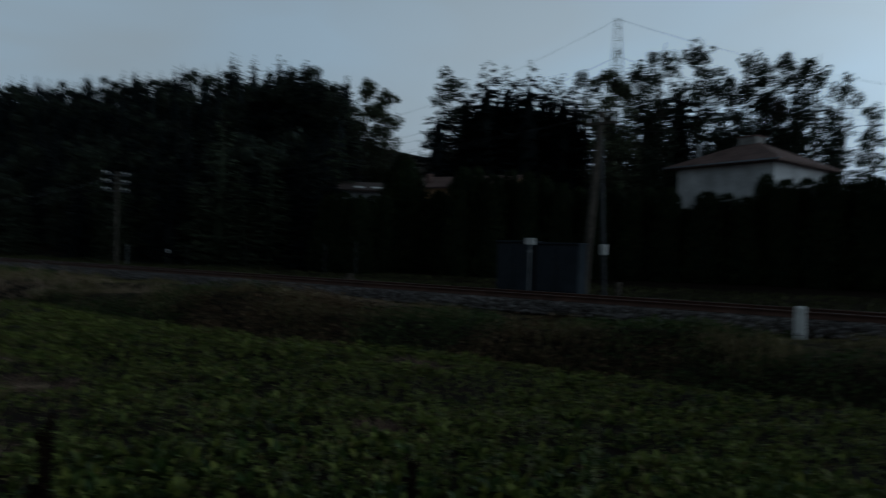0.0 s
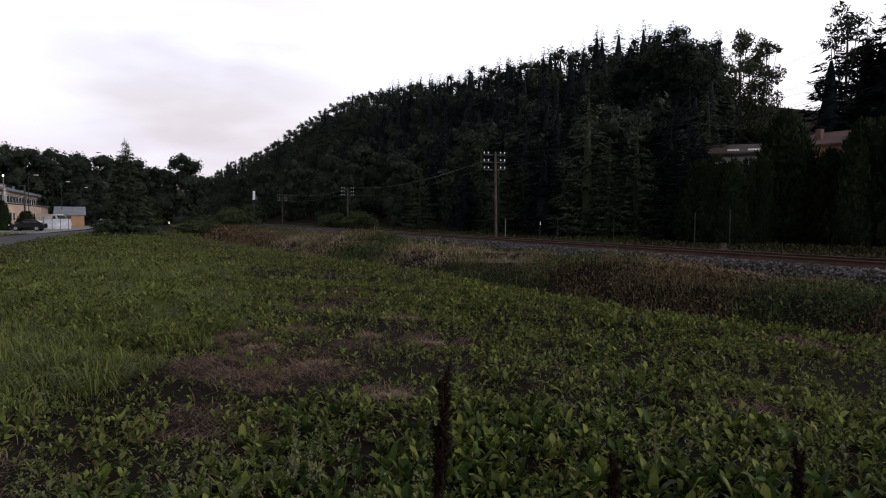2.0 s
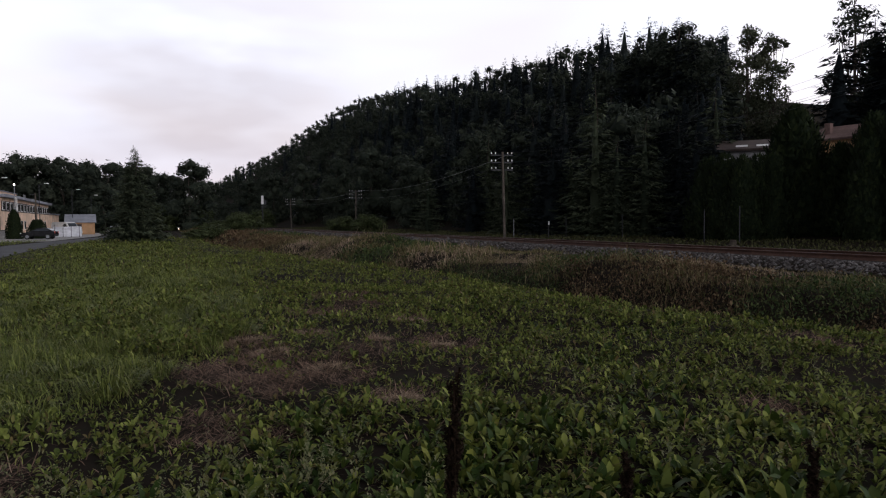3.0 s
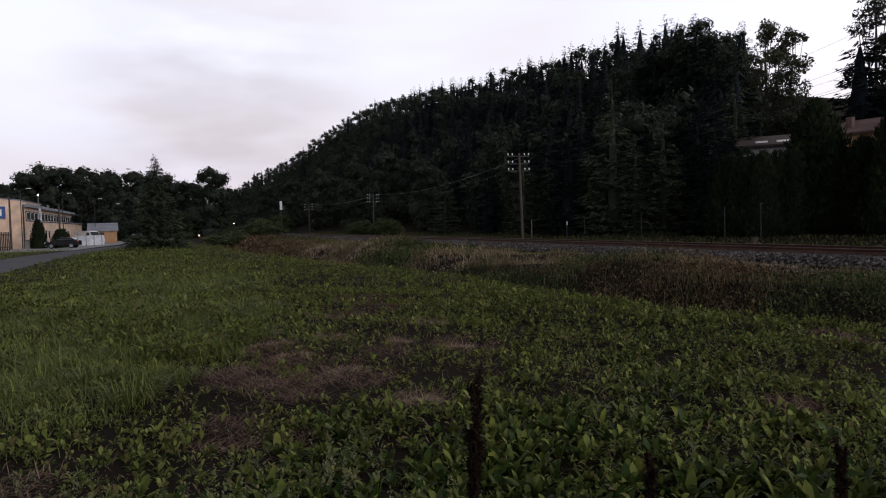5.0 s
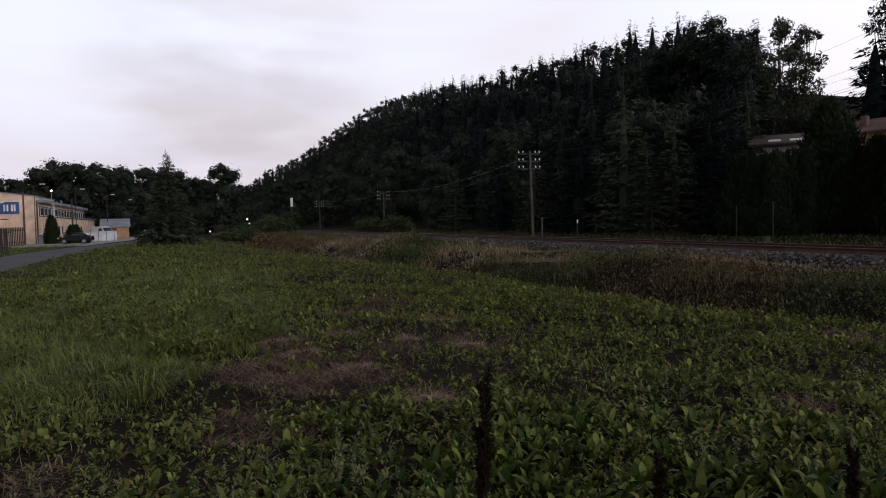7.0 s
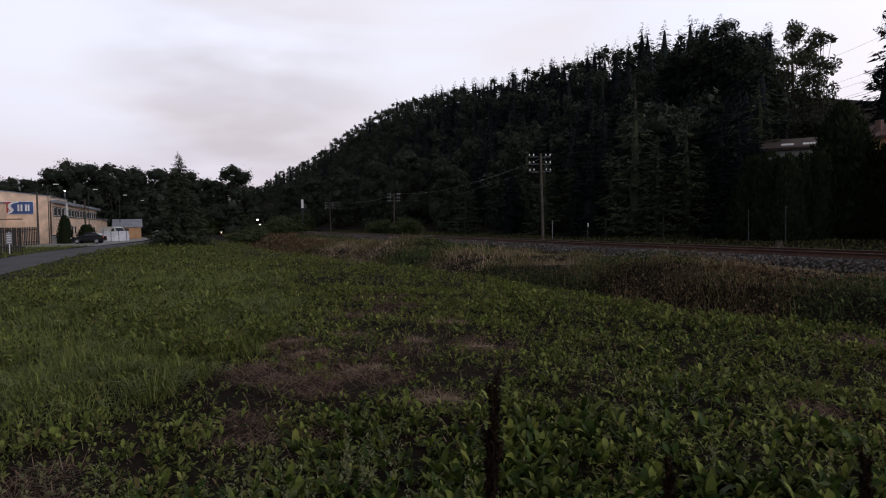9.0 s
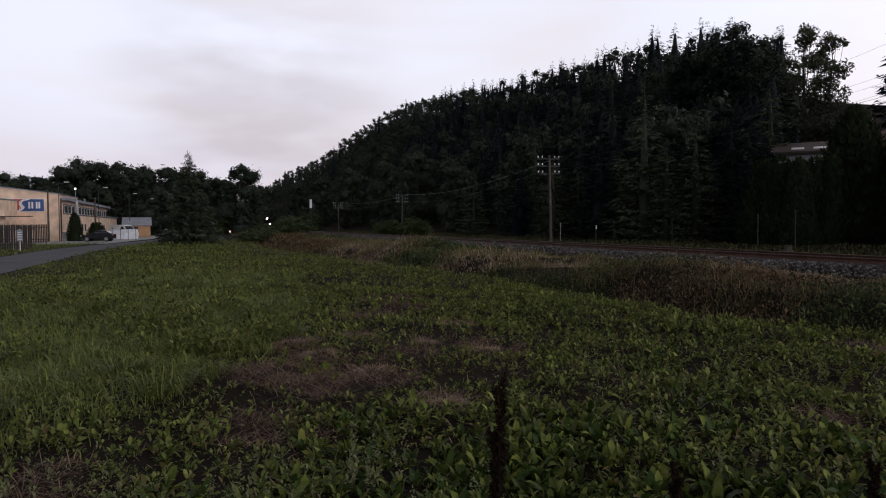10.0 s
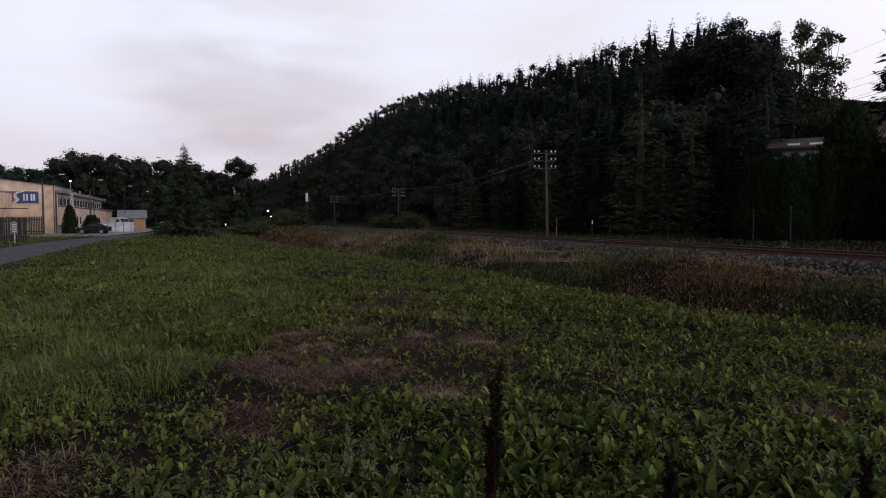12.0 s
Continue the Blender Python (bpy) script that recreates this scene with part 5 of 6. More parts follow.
# ---- the train ----
def build_train():
    t = base("train", 0, 0, 0, 0, "dark oncoming diesel locomotive with lit headlamps", "train")
    # rounded nose, side walls and roof drawn as cross sections along the length
    bm = bmesh.new()
    rings = []
    for y, s, top in ((0.0, 0.86, 3.3), (0.25, 0.95, 3.55), (0.9, 1.0, 3.75), (15.5, 1.0, 3.75), (16.0, 0.9, 3.5)):
        w = 1.45 * s
        prof = [(-w, 1.0), (-w, 2.6), (-w * 0.93, 3.1), (-w * 0.6, top * 0.96), (0, top), (w * 0.6, top * 0.96), (w * 0.93, 3.1), (w, 2.6), (w, 1.0)]
        rings.append([bm.verts.new((x, y, z)) for x, z in prof])
    for a, b in zip(rings, rings[1:]):
        for i in range(len(a) - 1):
            bm.faces.new((a[i], b[i], b[i + 1], a[i + 1]))
        bm.faces.new((a[-1], b[-1], b[0], a[0]))
    bm.faces.new(rings[0])
    bm.faces.new(rings[-1][::-1])
    bmesh.ops.recalc_face_normals(bm, faces=bm.faces)
    part("body", bm, LOCO, t)
    part("frame", box(2.7, 15.8, 0.35, 0, 8, 0.7, 0.03), STEEL, t)
    for x in (-0.62, 0.62):
        part("windscreen", box(1.0, 0.06, 0.75, x, 0.04, 2.15, 0.03, (-8, 0, 0)), PANE, t)
        part("buffer", rod((x * 1.4, 0.0, 1.05), (x * 1.4, -0.55, 1.05), 0.08, 0.22, 12), STEEL, t)
    for x, z, m in ((0.0, 3.2, HEADLAMP), (0.82, 1.56, HEADLAMP), (-0.82, 1.56, PANE)):
        h = part("headlamp", rod((x, 0.08, z), (x, -0.10, z), 0.26, 0.24, 14), STEEL, t)
        part("lens", rod((x, -0.10, z), (x, -0.14, z), 0.15, 0.12, 14), m, h, "bright lit lens" if m is HEADLAMP else "unlit lens")
    for by in (2.2, 4.6, 11.4, 13.8):
        for x in (-0.75, 0.75):
            w = part("wheel", rod((x - 0.06, by, 0.5), (x + 0.06, by, 0.5), 0.5, 0.5, 18), STEEL, t)
            part("hub", rod((x - 0.1, by, 0.5), (x + 0.1, by, 0.5), 0.14, 0.14, 10), STEEL, w)
    return t


train = build_train()
TRAIN_Y = [(0.0, 388.0), (2.5, 347.5), (5.3, 302.0), (7.5, 265.5), (9.5, 232.0), (10.7, 212.0), (12.0, 190.0)]


# ---- houses behind the track ----
def window(parent, x, y, z, w, h, face="x", n=2):
    """A framed window set proud of a wall; face: the axis along which it looks."""
    sx, sy = (0.08, w) if face == "x" else (w, 0.08)
    f = part("window", box(sx, sy, h, x, y, z, 0.01), WHITE, parent, "white-framed window")
    for i in range(n):
        o = (i - (n - 1) / 2) * (w / n)
        px, py = (x, y + o) if face == "x" else (x + o, y)
        gx_, gy_ = (0.10, w / n - 0.12) if face == "x" else (w / n - 0.12, 0.10)
        part("pane", box(gx_, gy_, h - 0.16, px, py, z + 0.08), PANE, f)


def build_white_house():
    x, y = at_bearing(76.7, 61)
    g = float(ground_z(x, y)) - 0.5
    h = base("white_house", x, y, g, -16, "white plastered house with a brown hipped roof and chimney", "house")
    e = 9.35 - g
    part("wall", box(8.0, 8.0, e, 0, 0, 0, 0.02), PLASTER, h)
    bm = bmesh.new()
    r = 4.75
    lo = [bm.verts.new(p) for p in ((-r, -r, e - 0.1), (r, -r, e - 0.1), (r, r, e - 0.1), (-r, r, e - 0.1))]
    up = [bm.verts.new(p) for p in ((-r, -r, e + 0.08), (r, -r, e + 0.08), (r, r, e + 0.08), (-r, r, e + 0.08))]
    ap = [bm.verts.new((0, -0.6, e + 2.15)), bm.verts.new((0, 0.6, e + 2.15))]
    bm.faces.new(lo[::-1])
    for i in range(4):
        bm.faces.new((lo[i], lo[(i + 1) % 4], up[(i + 1) % 4], up[i]))
    bm.faces.new((up[0], up[1], ap[0]))
    bm.faces.new((up[1], up[2], ap[1], ap[0]))
    bm.faces.new((up[2], up[3], ap[1]))
    bm.faces.new((up[3], up[0], ap[0], ap[1]))
    roof = part("roof", bm, TILE, h)
    c = part("chimney", box(1.3, 1.5, 1.1, 0.3, 0.2, e + 1.5, 0.03), CONCRETE, roof)
    part("cap", box(1.5, 1.7, 0.1, 0.3, 0.2, e + 2.6, 0.02), TILE, roof)
    part("vent_pipe", rod((-2.6, 3.0, e + 0.9), (-2.6, 3.0, e + 2.0), 0.12, 0.12, 10), GALV, roof)
    part("gutter", box(0.12, 2 * r, 0.12, -r - 0.04, 0, e - 0.06, 0.02), SHEET, h)


build_white_house()


def gable_house(name, deg, d, rz, w, length, eave, ridge, wall, roofm, label):
    x, y = at_bearing(deg, d)
    g = float(ground_z(x, y)) - 0.4
    h = base(name, x, y, g, rz, label, "house")
    e, r = eave - g, ridge - g
    bm = bmesh.new()
    pts = [(-w / 2, 0), (w / 2, 0), (w / 2, e), (0, r), (-w / 2, e)]
    a = [bm.verts.new((px, -length / 2, pz)) for px, pz in pts]
    b = [bm.verts.new((px, length / 2, pz)) for px, pz in pts]
    bm.faces.new(a)
    bm.faces.new(b[::-1])
    for i in range(5):
        bm.faces.new((a[i], b[i], b[(i + 1) % 5], a[(i + 1) % 5]))
    bmesh.ops.recalc_face_normals(bm, faces=bm.faces)
    part("wall", bm, wall, h)
    for s in (-1, 1):
        k = (r - e) / (w / 2)
        o = 0.3
        part("roof", slab([(s * (w / 2 + o), -length / 2 - o, e - k * o + 0.03), (s * (w / 2 + o), length / 2 + o, e - k * o + 0.03), (0, length / 2 + o, r + 0.03), (0, -length / 2 - o, r + 0.03)][::s], 0.14), roofm, h)
    return h, e, r


def build_hill_houses():
    h, e, r = gable_house("orange_house", 55.4, 56, 10, 6.6, 8.0, 6.9, 8.0, ORANGE, TILE, "orange plastered house with a brown tiled roof behind the hedge")
    c = part("chimney", box(0.4, 0.4, 0.9, -2.2, 2.8, e + 0.35, 0.02), TILE, h)
    part("flue", rod((-2.9, 3.6, e), (-2.9, 3.6, e + 1.7), 0.13, 0.13, 10), GALV, h, "shiny metal flue")
    h, e, r = gable_house("hillside_house", 46.7, 50, 43, 4.0, 3.4, 5.95, 6.6, SHADED_PLASTER, DARKTRIM, "pale house with a dark roof showing between trees")
    for k in (-0.7, 0.5):
        part("skylight", box(0.5, 0.7, 0.05, -1.6, k, e + 0.27, 0.01, (0, -17, 0)), WHITE, h, "pale skylight")


build_hill_houses()


def build_pylon():
    x, y = at_bearing(66.6, 112)
    g = float(ground_z(x, y))
    t = base("lattice_pylon", x, y, g, 25, "tall grey lattice power pylon behind the trees", "pylon")
    H = 39.5 - g
    half = lambda z: 2.4 * (1 - z / H) ** 1.15 + 0.45
    zs = [H * (1 - (1 - i / 13) ** 1.25) for i in range(14)]
    corners = ((-1, -1), (1, -1), (1, 1), (-1, 1))
    for cx, cy in corners:
        bm = bmesh.new()
        for a, b in zip(zs, zs[1:]):
            rod((cx * half(a), cy * half(a), a), (cx * half(b), cy * half(b), b), 0.05, 0.05, 4, bm)
        part("leg", bm, GALV, t)
    for k in range(4):
        (ax, ay), (bx, by) = corners[k], corners[(k + 1) % 4]
        bm = bmesh.new()
        for a, b in zip(zs, zs[1:]):
            rod((ax * half(a), ay * half(a), a), (bx * half(b), by * half(b), b), 0.03, 0.03, 4, bm)
            rod((ax * half(b), ay * half(b), b), (bx * half(b), by * half(b), b), 0.025, 0.025, 4, bm)
        part("bracing", bm, GALV, t)
    for z, w in ((H - 5.8, 3.6), (H - 9.5, 4.2)):
        bm = bmesh.new()
        for s in (-1, 1):
            for c in (-0.5, 0.5):
                rod((s * 0.5, c, z), (s * w, 0, z), 0.05, 0.05, 4, bm)
                rod((s * 0.5, c, z + 1.2), (s * w, 0, z), 0.04, 0.04, 4, bm)
        arm = part("crossarm", bm, GALV, t)
        for s in (-1, 1):
            part("insulator", rod((s * w, 0, z - 1.1), (s * w, 0, z), 0.09, 0.09, 8), STEEL, arm)
    fx, fy = at_bearing(44.0, 230)
    ex, ey = at_bearing(95.0, 200)
    for dx, dz in ((0, H), (-3.6, H - 6.9), (3.6, H - 6.9), (-4.2, H - 10.6)):
        p = (x + dx * 0.9, y + dx * 0.42, g + dz)
        wire("power_line", p, (fx + dx, fy + dx, g + dz + 3), 3.5, 0.022, STEEL, "dark overhead power line from the pylon")
        wire("power_line", p, (ex + dx, ey - dx, g + dz), 3.5, 0.022, STEEL, "dark overhead power line from the pylon")


build_pylon()


# ---- the works beside the road ----
def build_works():
    w = base("factory_building", -17.1, 103.6, -0.15, 0, "peach rendered two-storey works building with a signboard", "factory")
    # signboard block with a sloping top
    bm = bmesh.new()
    a = [bm.verts.new(p) for p in ((0, 0, 0), (-17, 0, 0), (-17, 0, 8.4), (0, 0, 6.25))]
    b = [bm.verts.new(p) for p in ((0, 14, 0), (-17, 14, 0), (-17, 14, 8.4), (0, 14, 6.25))]
    bm.faces.new(a)
    bm.faces.new(b[::-1])
    for i in range(4):
        bm.faces.new((a[i], b[i], b[(i + 1) % 4], a[(i + 1) % 4]))
    bmesh.ops.recalc_face_normals(bm, faces=bm.faces)
    part("sign_block", bm, PEACH, w)
    part("roof_edge", slab([(0.15, -0.15, 6.25), (-17, -0.15, 8.4), (-17, 14, 8.4), (0.15, 14, 6.25)], 0.12), SHEET, w)
    # signboard: blue and red fields, white stroke and plain bars
    s = part("signboard", box(5.6, 0.08, 1.7, -4.65, -0.07, 3.85, 0.02), WHITE, w, "red and blue signboard with white bars")
    part("blue_field", slab([(-4.75, -0.125, 3.92), (-1.88, -0.125, 3.92), (-1.88, -0.125, 5.48), (-4.2, -0.125, 5.48)], 0.03), BLUE, s)
    part("red_field", slab([(-7.4, -0.125, 3.92), (-4.82, -0.125, 3.92), (-4.27, -0.125, 5.48), (-7.4, -0.125, 5.48)], 0.03), RED, s)
    bm = bmesh.new()
    left = [(-5.25, 3.9), (-4.75, 4.02), (-4.45, 4.35), (-4.75, 4.75), (-4.7, 5.15), (-4.3, 5.42), (-3.5, 5.50)]
    right = [(-4.75, 3.9), (-4.3, 4.08), (-4.05, 4.42), (-4.35, 4.8), (-4.4, 5.08), (-4.1, 5.26), (-3.5, 5.40)]
    va = [bm.verts.new((x, -0.175, z)) for x, z in left]
    vb = [bm.verts.new((x, -0.175, z)) for x, z in right]
    for i in range(6):
        bm.faces.new((va[i], vb[i], vb[i + 1], va[i + 1]))
    part("white_stroke", bm, WHITE, s)
    for x in (-3.55, -3.2, -2.7, -2.4, -5.65, -5.3, -6.3):
        part("bar", box(0.2, 0.03, 0.85, x, -0.17, 4.27), WHITE, s)
    part("drain_pipe", rod((0.1, -0.12, 0), (0.1, -0.12, 5.6), 0.09, 0.09, 8), DARKTRIM, w)
    part("lower_block", box(10, 6.4, 5.2, -9.9, -3.3, 0, 0.02), PEACH, w)
    part("lower_roof", box(10.2, 6.6, 0.12, -9.9, -3.35, 5.2, 0.02), SHEET, w)
    part("canopy", box(5.5, 1.2, 0.10, -4.6, -7.2, 3.1, 0.02), DARKTRIM, w)
    # long office wing along the road
    L = 48.0
    part("office_wall", box(10, L - 14, 5.35, -5.05, 14 + (L - 14) / 2, 0, 0.02), PEACH, w)
    part("office_front", box(0.3, L, 5.35, 0.05, L / 2 + 0.02, 0, 0.01), PEACH, w)
    part("office_roof", box(11.2, L + 0.5, 0.40, -4.8, L / 2 + 0.3, 5.35, 0.03), SHEET, w, "grey flat roof edge")
    part("window_band", box(0.1, L - 1.2, 1.35, 0.22, L / 2, 3.55, 0.01), DARKTRIM, w, "dark window band")
    for i in range(16):
        y = 1.8 + i * 2.9
        window(w, 0.28, y, 3.68, 1.7, 1.1)
    for i in (2, 3, 5, 6, 9, 10, 12, 14):
        window(w, 0.25, 1.8 + i * 2.9, 1.05, 1.5, 1.3)
    for i in range(6):
        part("roof_vent", rod((-1.5, 4 + i * 7.5, 5.75), (-1.5, 4 + i * 7.5, 6.15 + 0.2 * (i % 2)), 0.22, 0.22, 10), GALV, w)
    part("roof_frame", box(0.08, 2.2, 0.9, -1.2, 30, 5.75), GALV, w)
    part("low_wing", box(8, 22, 3.7, -4.3, L + 11.3, 0, 0.02), PEACH, w)
    part("low_roof", box(8.6, 22.4, 0.2, -4.3, L + 11.3, 3.7, 0.02), SHEET, w)
    part("door", box(0.1, 1.1, 2.1, 0.24, 6.2, 0, 0.01), DARKTRIM, w, "brown door")
    # grey-roofed shed
    s = base("storage_shed", -10.2, 134, -0.15, 4, "small shed with a sloping grey sheet roof", "shed")
    part("wall", box(4.3, 5, 2.0, 0, 0, 0, 0.02), ORANGE, s)
    part("roof", slab([(-2.4, -2.8, 2.0), (2.4, -2.8, 2.0), (2.4, 2.8, 3.4), (-2.4, 2.8, 3.4)], 0.08), SHEET, s)
    part("gate", box(1.6, 0.06, 1.8, -0.6, -2.53, 0, 0.01), DARKTRIM, s)


build_works()


def build_slat_fence(x0, x1, y, h, label):
    f = base("slat_fence", x0, y, float(ground_z(x0, y)), 0, label, "fence", "fences at the works")
    n = int((x1 - x0) / 0.17)
    bm = box(0.12, 0.03, h, 0, 0, 0.05)
    me = bpy.data.meshes.new("slat")
    bm.to_mesh(me)
    bm.free()
    me.materials.append(FENCE)
    for i in range(n):
        s = new("slat", me)
        s.parent = f
        s.location = (i * 0.17, 0, random.uniform(-0.02, 0.02))
    for z in (0.4, h - 0.3):
        part("rail", box(x1 - x0, 0.05, 0.09, (x1 - x0) / 2, 0.05, z), FENCE, f)
    for i in range(int((x1 - x0) / 2.4) + 1):
        part("post", box(0.12, 0.12, h + 0.1, i * 2.4, 0.1, -0.1), CONCRETE, f)


build_slat_fence(-24.0, -12.8, 66.0, 1.95, "dark wooden slat fence beside the road")
build_slat_fence(-25.0, -16.4, 92.0, 2.1, "dark tall slat fence before the works")


def build_yard_things():
    b = base("notice_board", -13.2, 62.6, float(ground_z(-13.2, 62.6)), 0, "small pale notice board on a white post", "sign")
    part("post", rod((0, 0, -0.2), (0, 0, 1.7), 0.035, 0.035, 8), WHITE, b)
    p = part("panel", box(0.42, 0.03, 0.9, 0, -0.05, 0.75, 0.01), SHEET, b)
    for i in range(4):
        part("bar", box(0.30, 0.01, 0.06, 0, -0.072, 0.88 + i * 0.18), WHITE, p)
    # street lamps and poles
    def lamp(x, y, h, arm, lit=False):
        g = float(ground_z(x, y))
        t = base("street_lamp", x, y, g, 0, "thin pale street lamp with a lit globe" if lit else "grey street lamp with an unlit flat head", "street lamp", "lamps along the road")
        part("mast", rod((0, 0, -0.2), (0, 0, h - g), 0.06, 0.04, 8), GALV if lit else STEEL, t)
        if lit:
            bm = bmesh.new()
            bmesh.ops.create_uvsphere(bm, u_segments=12, v_segments=8, radius=0.11, matrix=Matrix.Translation((0, 0, h - g + 0.11)))
            part("globe", bm, LAMPWHITE, t, "lit white globe")
        else:
            part("arm", rod((0, 0, h - g - 0.05), (arm, -0.3, h - g + 0.2), 0.035, 0.03, 6), STEEL, t)
            part("head", box(0.62, 0.22, 0.10, arm, -0.3, h - g + 0.14, 0.05), WHITE, t)
    for x, y in ((-17.0, 102.0), (-13.9, 114.9), (-11.4, 134.3), (-10.1, 159.3)):
        lamp(x, y, 7.3, 1.0)
    lamp(-15.2, 103.0, 6.6, 0, True)
    for x, y, h in ((-17.6, 98.4, 6.5), (-13.4, 107, 5.9)):
        t = base("wooden_pole", x, y, float(ground_z(x, y)), 0, "plain brown wooden pole beside the works", "utility pole", "poles at the works")
        part("shaft", rod((0, 0, -0.3), (0, 0, h), 0.14, 0.09, 10), POLEWOOD, t)
        part("bracket", box(0.7, 0.08, 0.08, -0.3, 0, h - 0.15), STEEL, t)
    for y in (104.6, 105.4):
        t = base("flag_pole", -15.3, y, float(ground_z(-15.3, y)), 0, "slim white flag pole without a flag", "flagpole", "flag poles")
        part("mast", rod((0, 0, -0.2), (0, 0, 5.3), 0.06, 0.035, 8), WHITE, t)
        part("finial", rod((0, 0, 5.3), (0, 0, 5.4), 0.05, 0.03, 8), GALV, t)
    # white covered stack behind thin posts
    t = base("covered_stack", -10.1, 111, -0.13, 3, "stack of goods under white tarpaulin", "stack")
    bm = box(3.5, 1.6, 1.4, 0, 0, 0, 0.12)
    bmesh.ops.subdivide_edges(bm, edges=bm.edges, cuts=3, use_grid_fill=True)
    for v in bm.verts:
        if v.co.z > 0.1:
            v.co += Vector((random.uniform(-0.04, 0.04), random.uniform(-0.04, 0.04), random.uniform(-0.05, 0.05)))
    part("tarpaulin", bm, TARP, t)
    for i in range(4):
        part("strap", box(0.05, 1.68, 1.42, -1.5 + i * 1.0, 0, 0, 0.01), STEEL, t)
    for i in range(5):
        p = base("yard_post", -12.5 + i * 1.0, 109.4, -0.13, 0, "thin dark post of a yard barrier", "post", "yard posts")
        part("tube", rod((0, 0, -0.1), (0, 0, 1.7), 0.035, 0.035, 6), STEEL, p)
        part("foot", box(0.2, 0.2, 0.04, 0, 0, 0), STEEL, p)
    t = base("waste_bin", -16.2, 100.8, -0.13, 0, "pale plastic wheeled bin against the wall", "bin")
    part("body", box(0.6, 0.7, 1.0, 0, 0, 0.05, 0.04), CONCRETE, t)
    part("lid", box(0.64, 0.76, 0.08, 0, 0, 1.05, 0.03), STEEL, t)


build_yard_things()


def build_car(name, x, y, z, rz, paint, label, category="car", length=4.1, tall=1.47, van=False):
    c = base(name, x, y, z, rz, label, category)
    h = length / 2
    if van:
        lower = [(-h, 0.35), (-h + 0.05, 1.0), (-h + 0.7, 1.15), (-h + 1.5, tall - 0.1), (-h + 2.1, tall), (h - 0.15, tall), (h, tall - 0.3), (h, 0.35)]
        upper = None
    else:
        lower = [(-h, 0.35), (-h + 0.03, 0.62), (-h + 0.25, 0.76), (-h + 1.15, 0.92), (h - 0.45, 0.98), (h - 0.05, 0.90), (h, 0.60), (h - 0.05, 0.33)]
        upper = [(-h + 1.05, 0.91), (-h + 1.75, tall - 0.04), (-h + 2.2, tall), (h - 0.85, tall - 0.05), (h - 0.30, 0.97)]

    def prism(prof, w, taper):
        bm = bmesh.new()
        a = [bm.verts.new((px, -(w - (pz - 0.9) * taper if pz > 0.9 else w), pz)) for px, pz in prof]
        b = [bm.verts.new((px, (w - (pz - 0.9) * taper if pz > 0.9 else w), pz)) for px, pz in prof]
        bm.faces.new(a[::-1])
        bm.faces.new(b)
        n = len(prof)
        for i in range(n):
            bm.faces.new((a[i], a[(i + 1) % n], b[(i + 1) % n], b[i]))
        bmesh.ops.recalc_face_normals(bm, faces=bm.faces)
        bmesh.ops.bevel(bm, geom=list(bm.edges), offset=0.06, segments=2, affect="EDGES", profile=0.6)
        return bm

    part("body", prism(lower, 0.86, 0.15), paint, c)
    if upper:
        part("cabin", prism(upper, 0.80, 0.32), paint, c)
        for s in (-1, 1):
            part("side_window", slab([(-h + 1.42, s * 0.795, 1.0), (h - 0.62, s * 0.795, 1.02), (h - 0.98, s * 0.68, tall - 0.13), (-h + 1.88, s * 0.68, tall - 0.12)][::s], 0.02), PANE, c)
        part("windscreen", slab([(-h + 1.12, 0.66, 0.96), (-h + 1.12, -0.66, 0.96), (-h + 1.71, -0.56, tall - 0.10), (-h + 1.71, 0.56, tall - 0.10)], 0.02), PANE, c)
        part("rear_window", slab([(h - 0.34, -0.62, 1.02), (h - 0.34, 0.62, 1.02), (h - 0.78, 0.55, tall - 0.12), (h - 0.78, -0.55, tall - 0.12)], 0.02), PANE, c)
    else:
        part("windscreen", slab([(-h + 0.78, 0.7, 1.22), (-h + 0.78, -0.7, 1.22), (-h + 1.42, -0.62, tall - 0.18), (-h + 1.42, 0.62, tall - 0.18)], 0.02), PANE, c)
        for s in (-1, 1):
            part("side_window", slab([(-h + 1.1, s * 0.86, 1.2), (-h + 2.1, s * 0.86, 1.2), (-h + 2.1, s * 0.75, tall - 0.25), (-h + 1.6, s * 0.75, tall - 0.25)][::s], 0.03), PANE, c)
    for s in (-1, 1):
        part("headlight", box(0.06, 0.3, 0.14, -h + 0.03, s * 0.6, 0.62, 0.02), WHITE, c)
        part("tail_light", box(0.06, 0.2, 0.26, h - 0.03, s * 0.68, 0.68, 0.02), RED, c)
        part("mirror", box(0.10, 0.2, 0.13, -h + 1.5, s * 0.93, 0.98, 0.03), paint, c)
        for wx in (-h + 0.78, h - 0.75):
            w = part("wheel", rod((wx, s * 0.68, 0.31), (wx, s * 0.88, 0.31), 0.31, 0.31, 20), RUBBER, c)
            part("rim", rod((wx, s * 0.86, 0.31), (wx, s * 0.895, 0.31), 0.21, 0.19, 14), GALV, w)


build_car("parked_car", -11.7, 96.0, -0.12, -10, BLACKPAINT, "black hatchback parked before the works", "car", 3.75, 1.36)
build_car("far_car", -3.6, 101.0, -0.11, 84, SILVER, "silver car standing at the road's edge")
build_car("van", -11.0, 119.5, -0.13, 128, WHITE, "white delivery van behind the covered stack", "van", 5.2, 2.1, True)


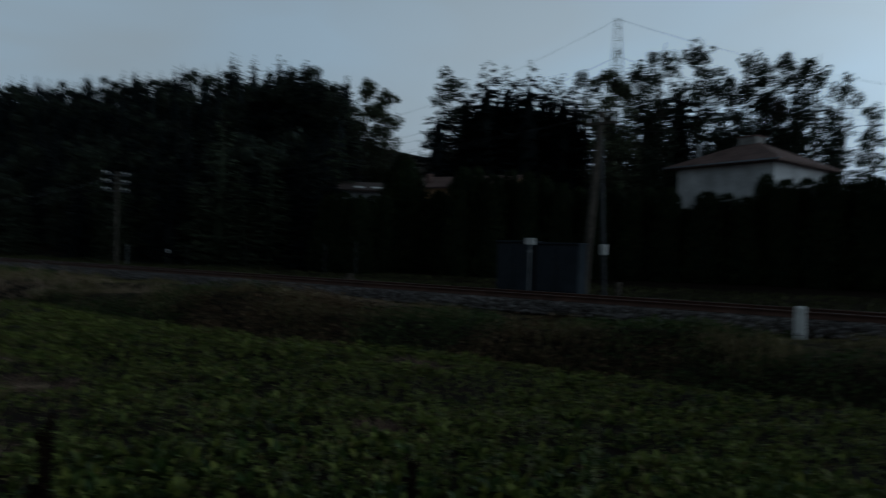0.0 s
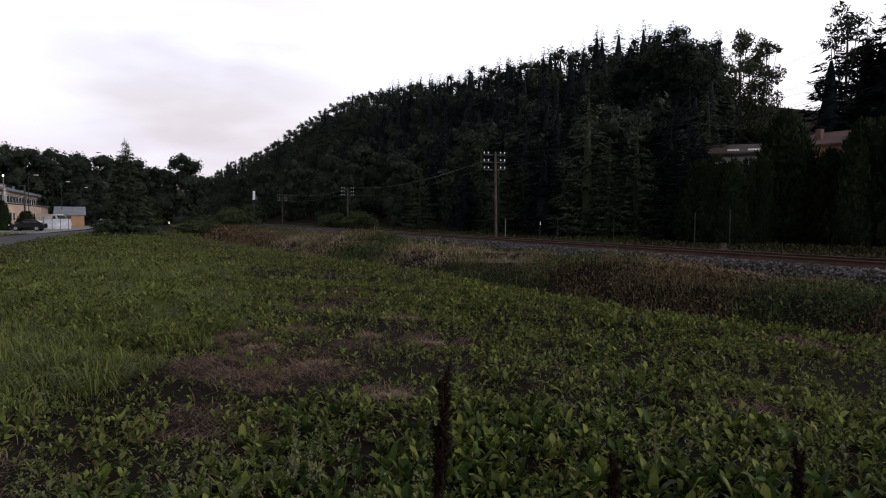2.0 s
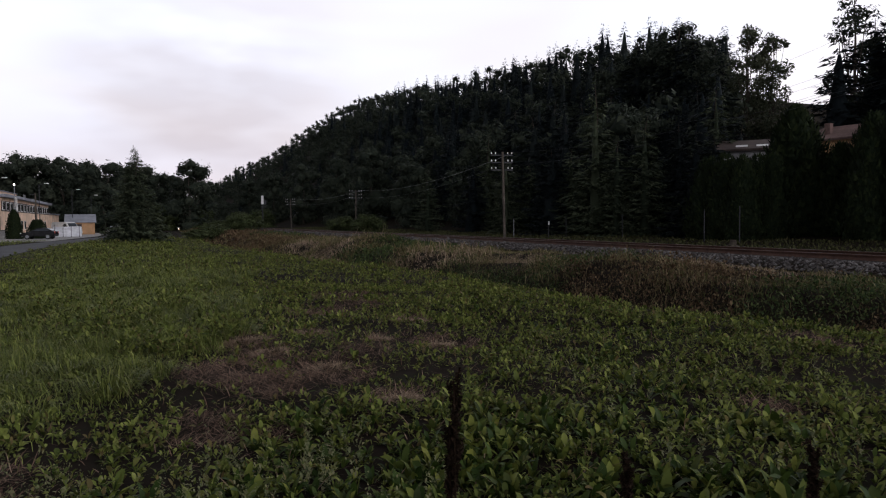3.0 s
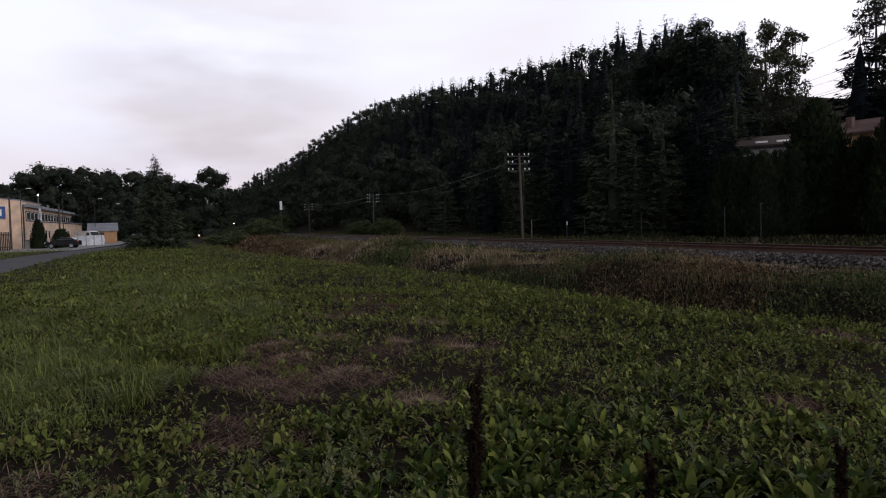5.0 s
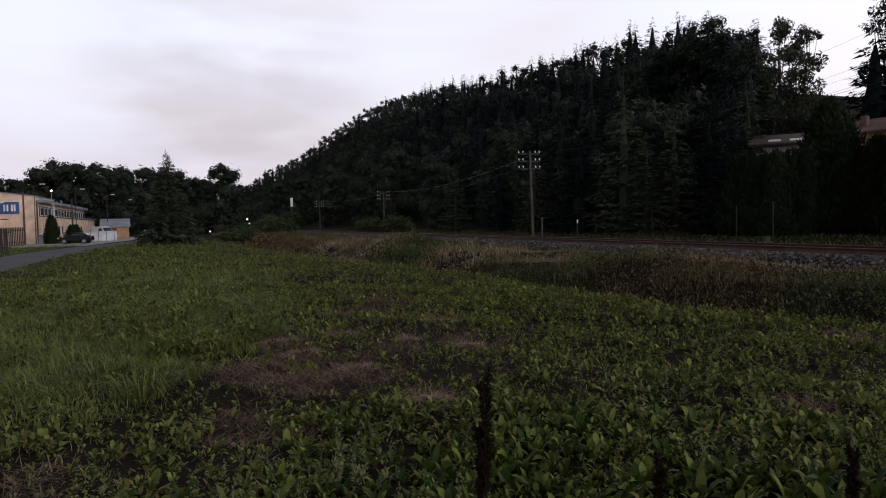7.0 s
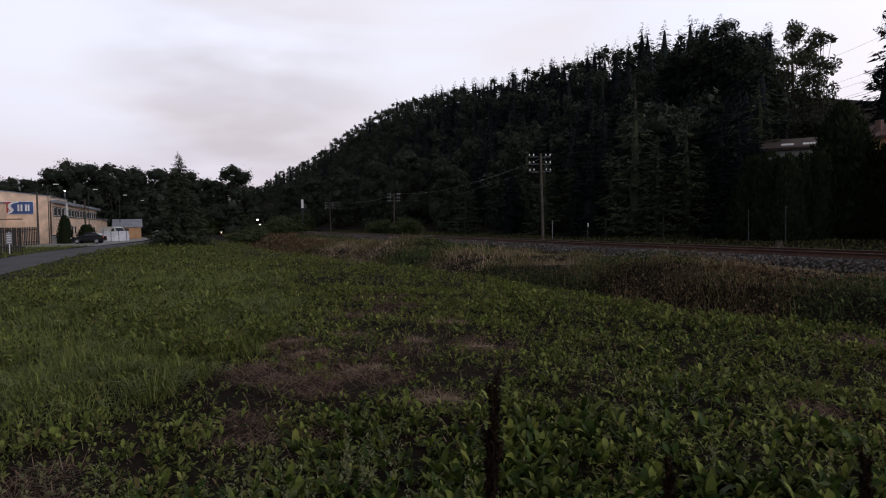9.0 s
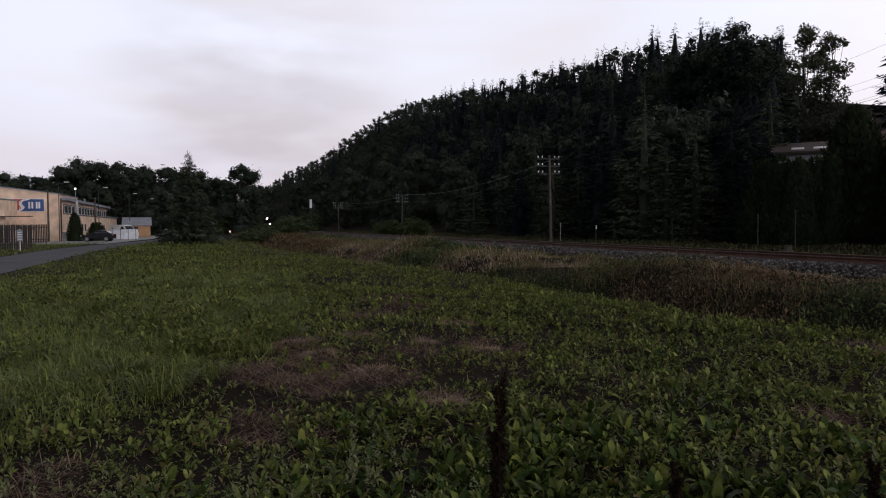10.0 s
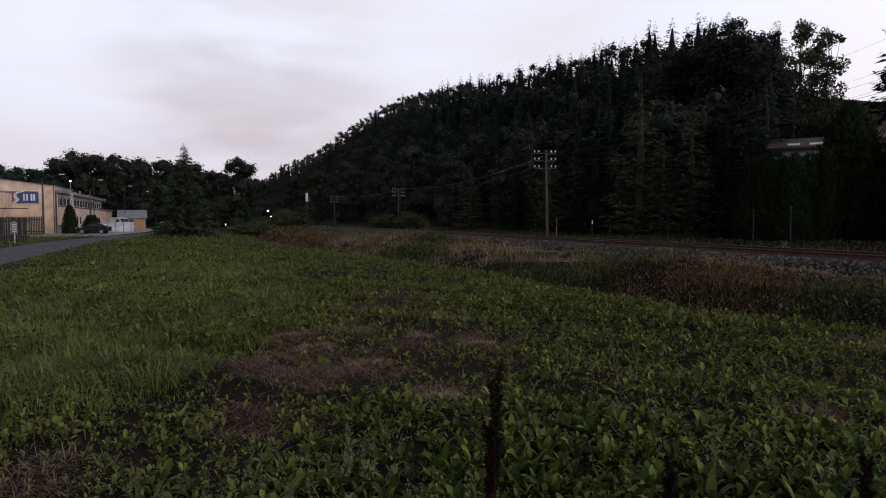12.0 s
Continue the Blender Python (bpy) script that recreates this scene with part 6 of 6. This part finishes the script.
# ---- dead and pale stalks close to the camera ----
def build_dead_stalk(x, y, h, seed):
    rng = np.random.default_rng(seed)
    g = float(ground_z(x, y))
    t = base("dead_dock_stalk", x, y, g, rng.uniform(0, 360), "dark brown dead dock stalk covered with seeds", "weed", "dead stalks")
    bm = rod((0, 0, -0.05), (0.015, 0.01, h), 0.007, 0.004, 6)
    sides = []
    for i in range(7):
        z = h * (0.38 + 0.08 * i)
        a = i * 2.4
        e = (0.028 * math.cos(a), 0.028 * math.sin(a), z + h * 0.20)
        part("side_stem", rod((0, 0, z), e, 0.004, 0.002, 5), DEADSTEM, t)
        sides.append(((0, 0, z), e))
    part("stem", bm, DEADSTEM, t)
    n = 1300
    k = rng.integers(0, 8, n)
    u = rng.uniform(0, 1, n)
    p = np.zeros((n, 3))
    for j, (a, b) in enumerate(sides + [((0, 0, h * 0.35), (0.0, 0.0, h))]):
        m = k == j
        p[m] = np.array(a) + (np.array(b) - np.array(a)) * u[m][:, None]
    p += rng.normal(0, 0.007, (n, 3))
    ln = rng.uniform(0.011, 0.024, n)
    part_ob = link_mesh("seed_head", tri_mesh("seed_head", *leaves(p, ln, ln * 0.8, rng.uniform(0, 6.28, n), rng.uniform(0.2, 2.2, n), rng.uniform(0, 0.6, n), rng)), DEADSTEM, t)
    part_ob["kind"] = "stuff"


build_dead_stalk(1.42, 3.2, 0.90, 1)
build_dead_stalk(1.405, 3.23, 0.66, 6)
build_dead_stalk(2.22, 2.86, 0.50, 2)
build_dead_stalk(2.98, 2.40, 0.58, 3)


def build_pale_herbs():
    rng = np.random.default_rng(31)
    parts = []
    x, y = wedge(200, 3.3, 5.2, -14, 24, rng)
    x2, y2 = wedge(120, 4.2, 8.5, 30, 70, rng)
    for cx, cy in zip(np.concatenate([x, x2]), np.concatenate([y, y2])):
        if soft_noise(cx, cy, 2.9) < 0.45:
            continue
        h = rng.uniform(0.2, 0.56)
        m = 40
        u = rng.uniform(0, 1, m)
        p = np.repeat(on_ground(np.array([cx]), np.array([cy])), m, 0)
        p[:, 0] += rng.normal(0, 0.012, m) + 0.05 * u * math.sin(cx * 9)
        p[:, 1] += rng.normal(0, 0.012, m)
        p[:, 2] += u * h
        ln = rng.uniform(0.012, 0.045, m) * (1.3 - u)
        parts.append(leaves(p, ln, ln * 0.5, rng.uniform(0, 6.28, m), rng.uniform(0.2, 1.4, m), rng.uniform(0, 0.8, m), rng))
    tagged(link_mesh("flowering_herbs", tri_mesh("flowering_herbs", *join(parts)), PALEHERB), "pale grey-green seeding herbs in the foreground", "weeds", kind="stuff")


PALEHERB = material("pale_herb", [(0.12, 0.13, 0.055), (0.20, 0.195, 0.095), (0.085, 0.11, 0.042)], spread="island", rough=0.7, through_light=0.2, coarse=2.0)
build_pale_herbs()


def motions():
    walk(train, [(t, pose(float(track_x(y)), y, RAIL_Z, 0, 0, -math.degrees(math.atan2(float(track_x(y + 2) - track_x(y - 2)), 4)))) for t, y in TRAIN_Y])


motions()
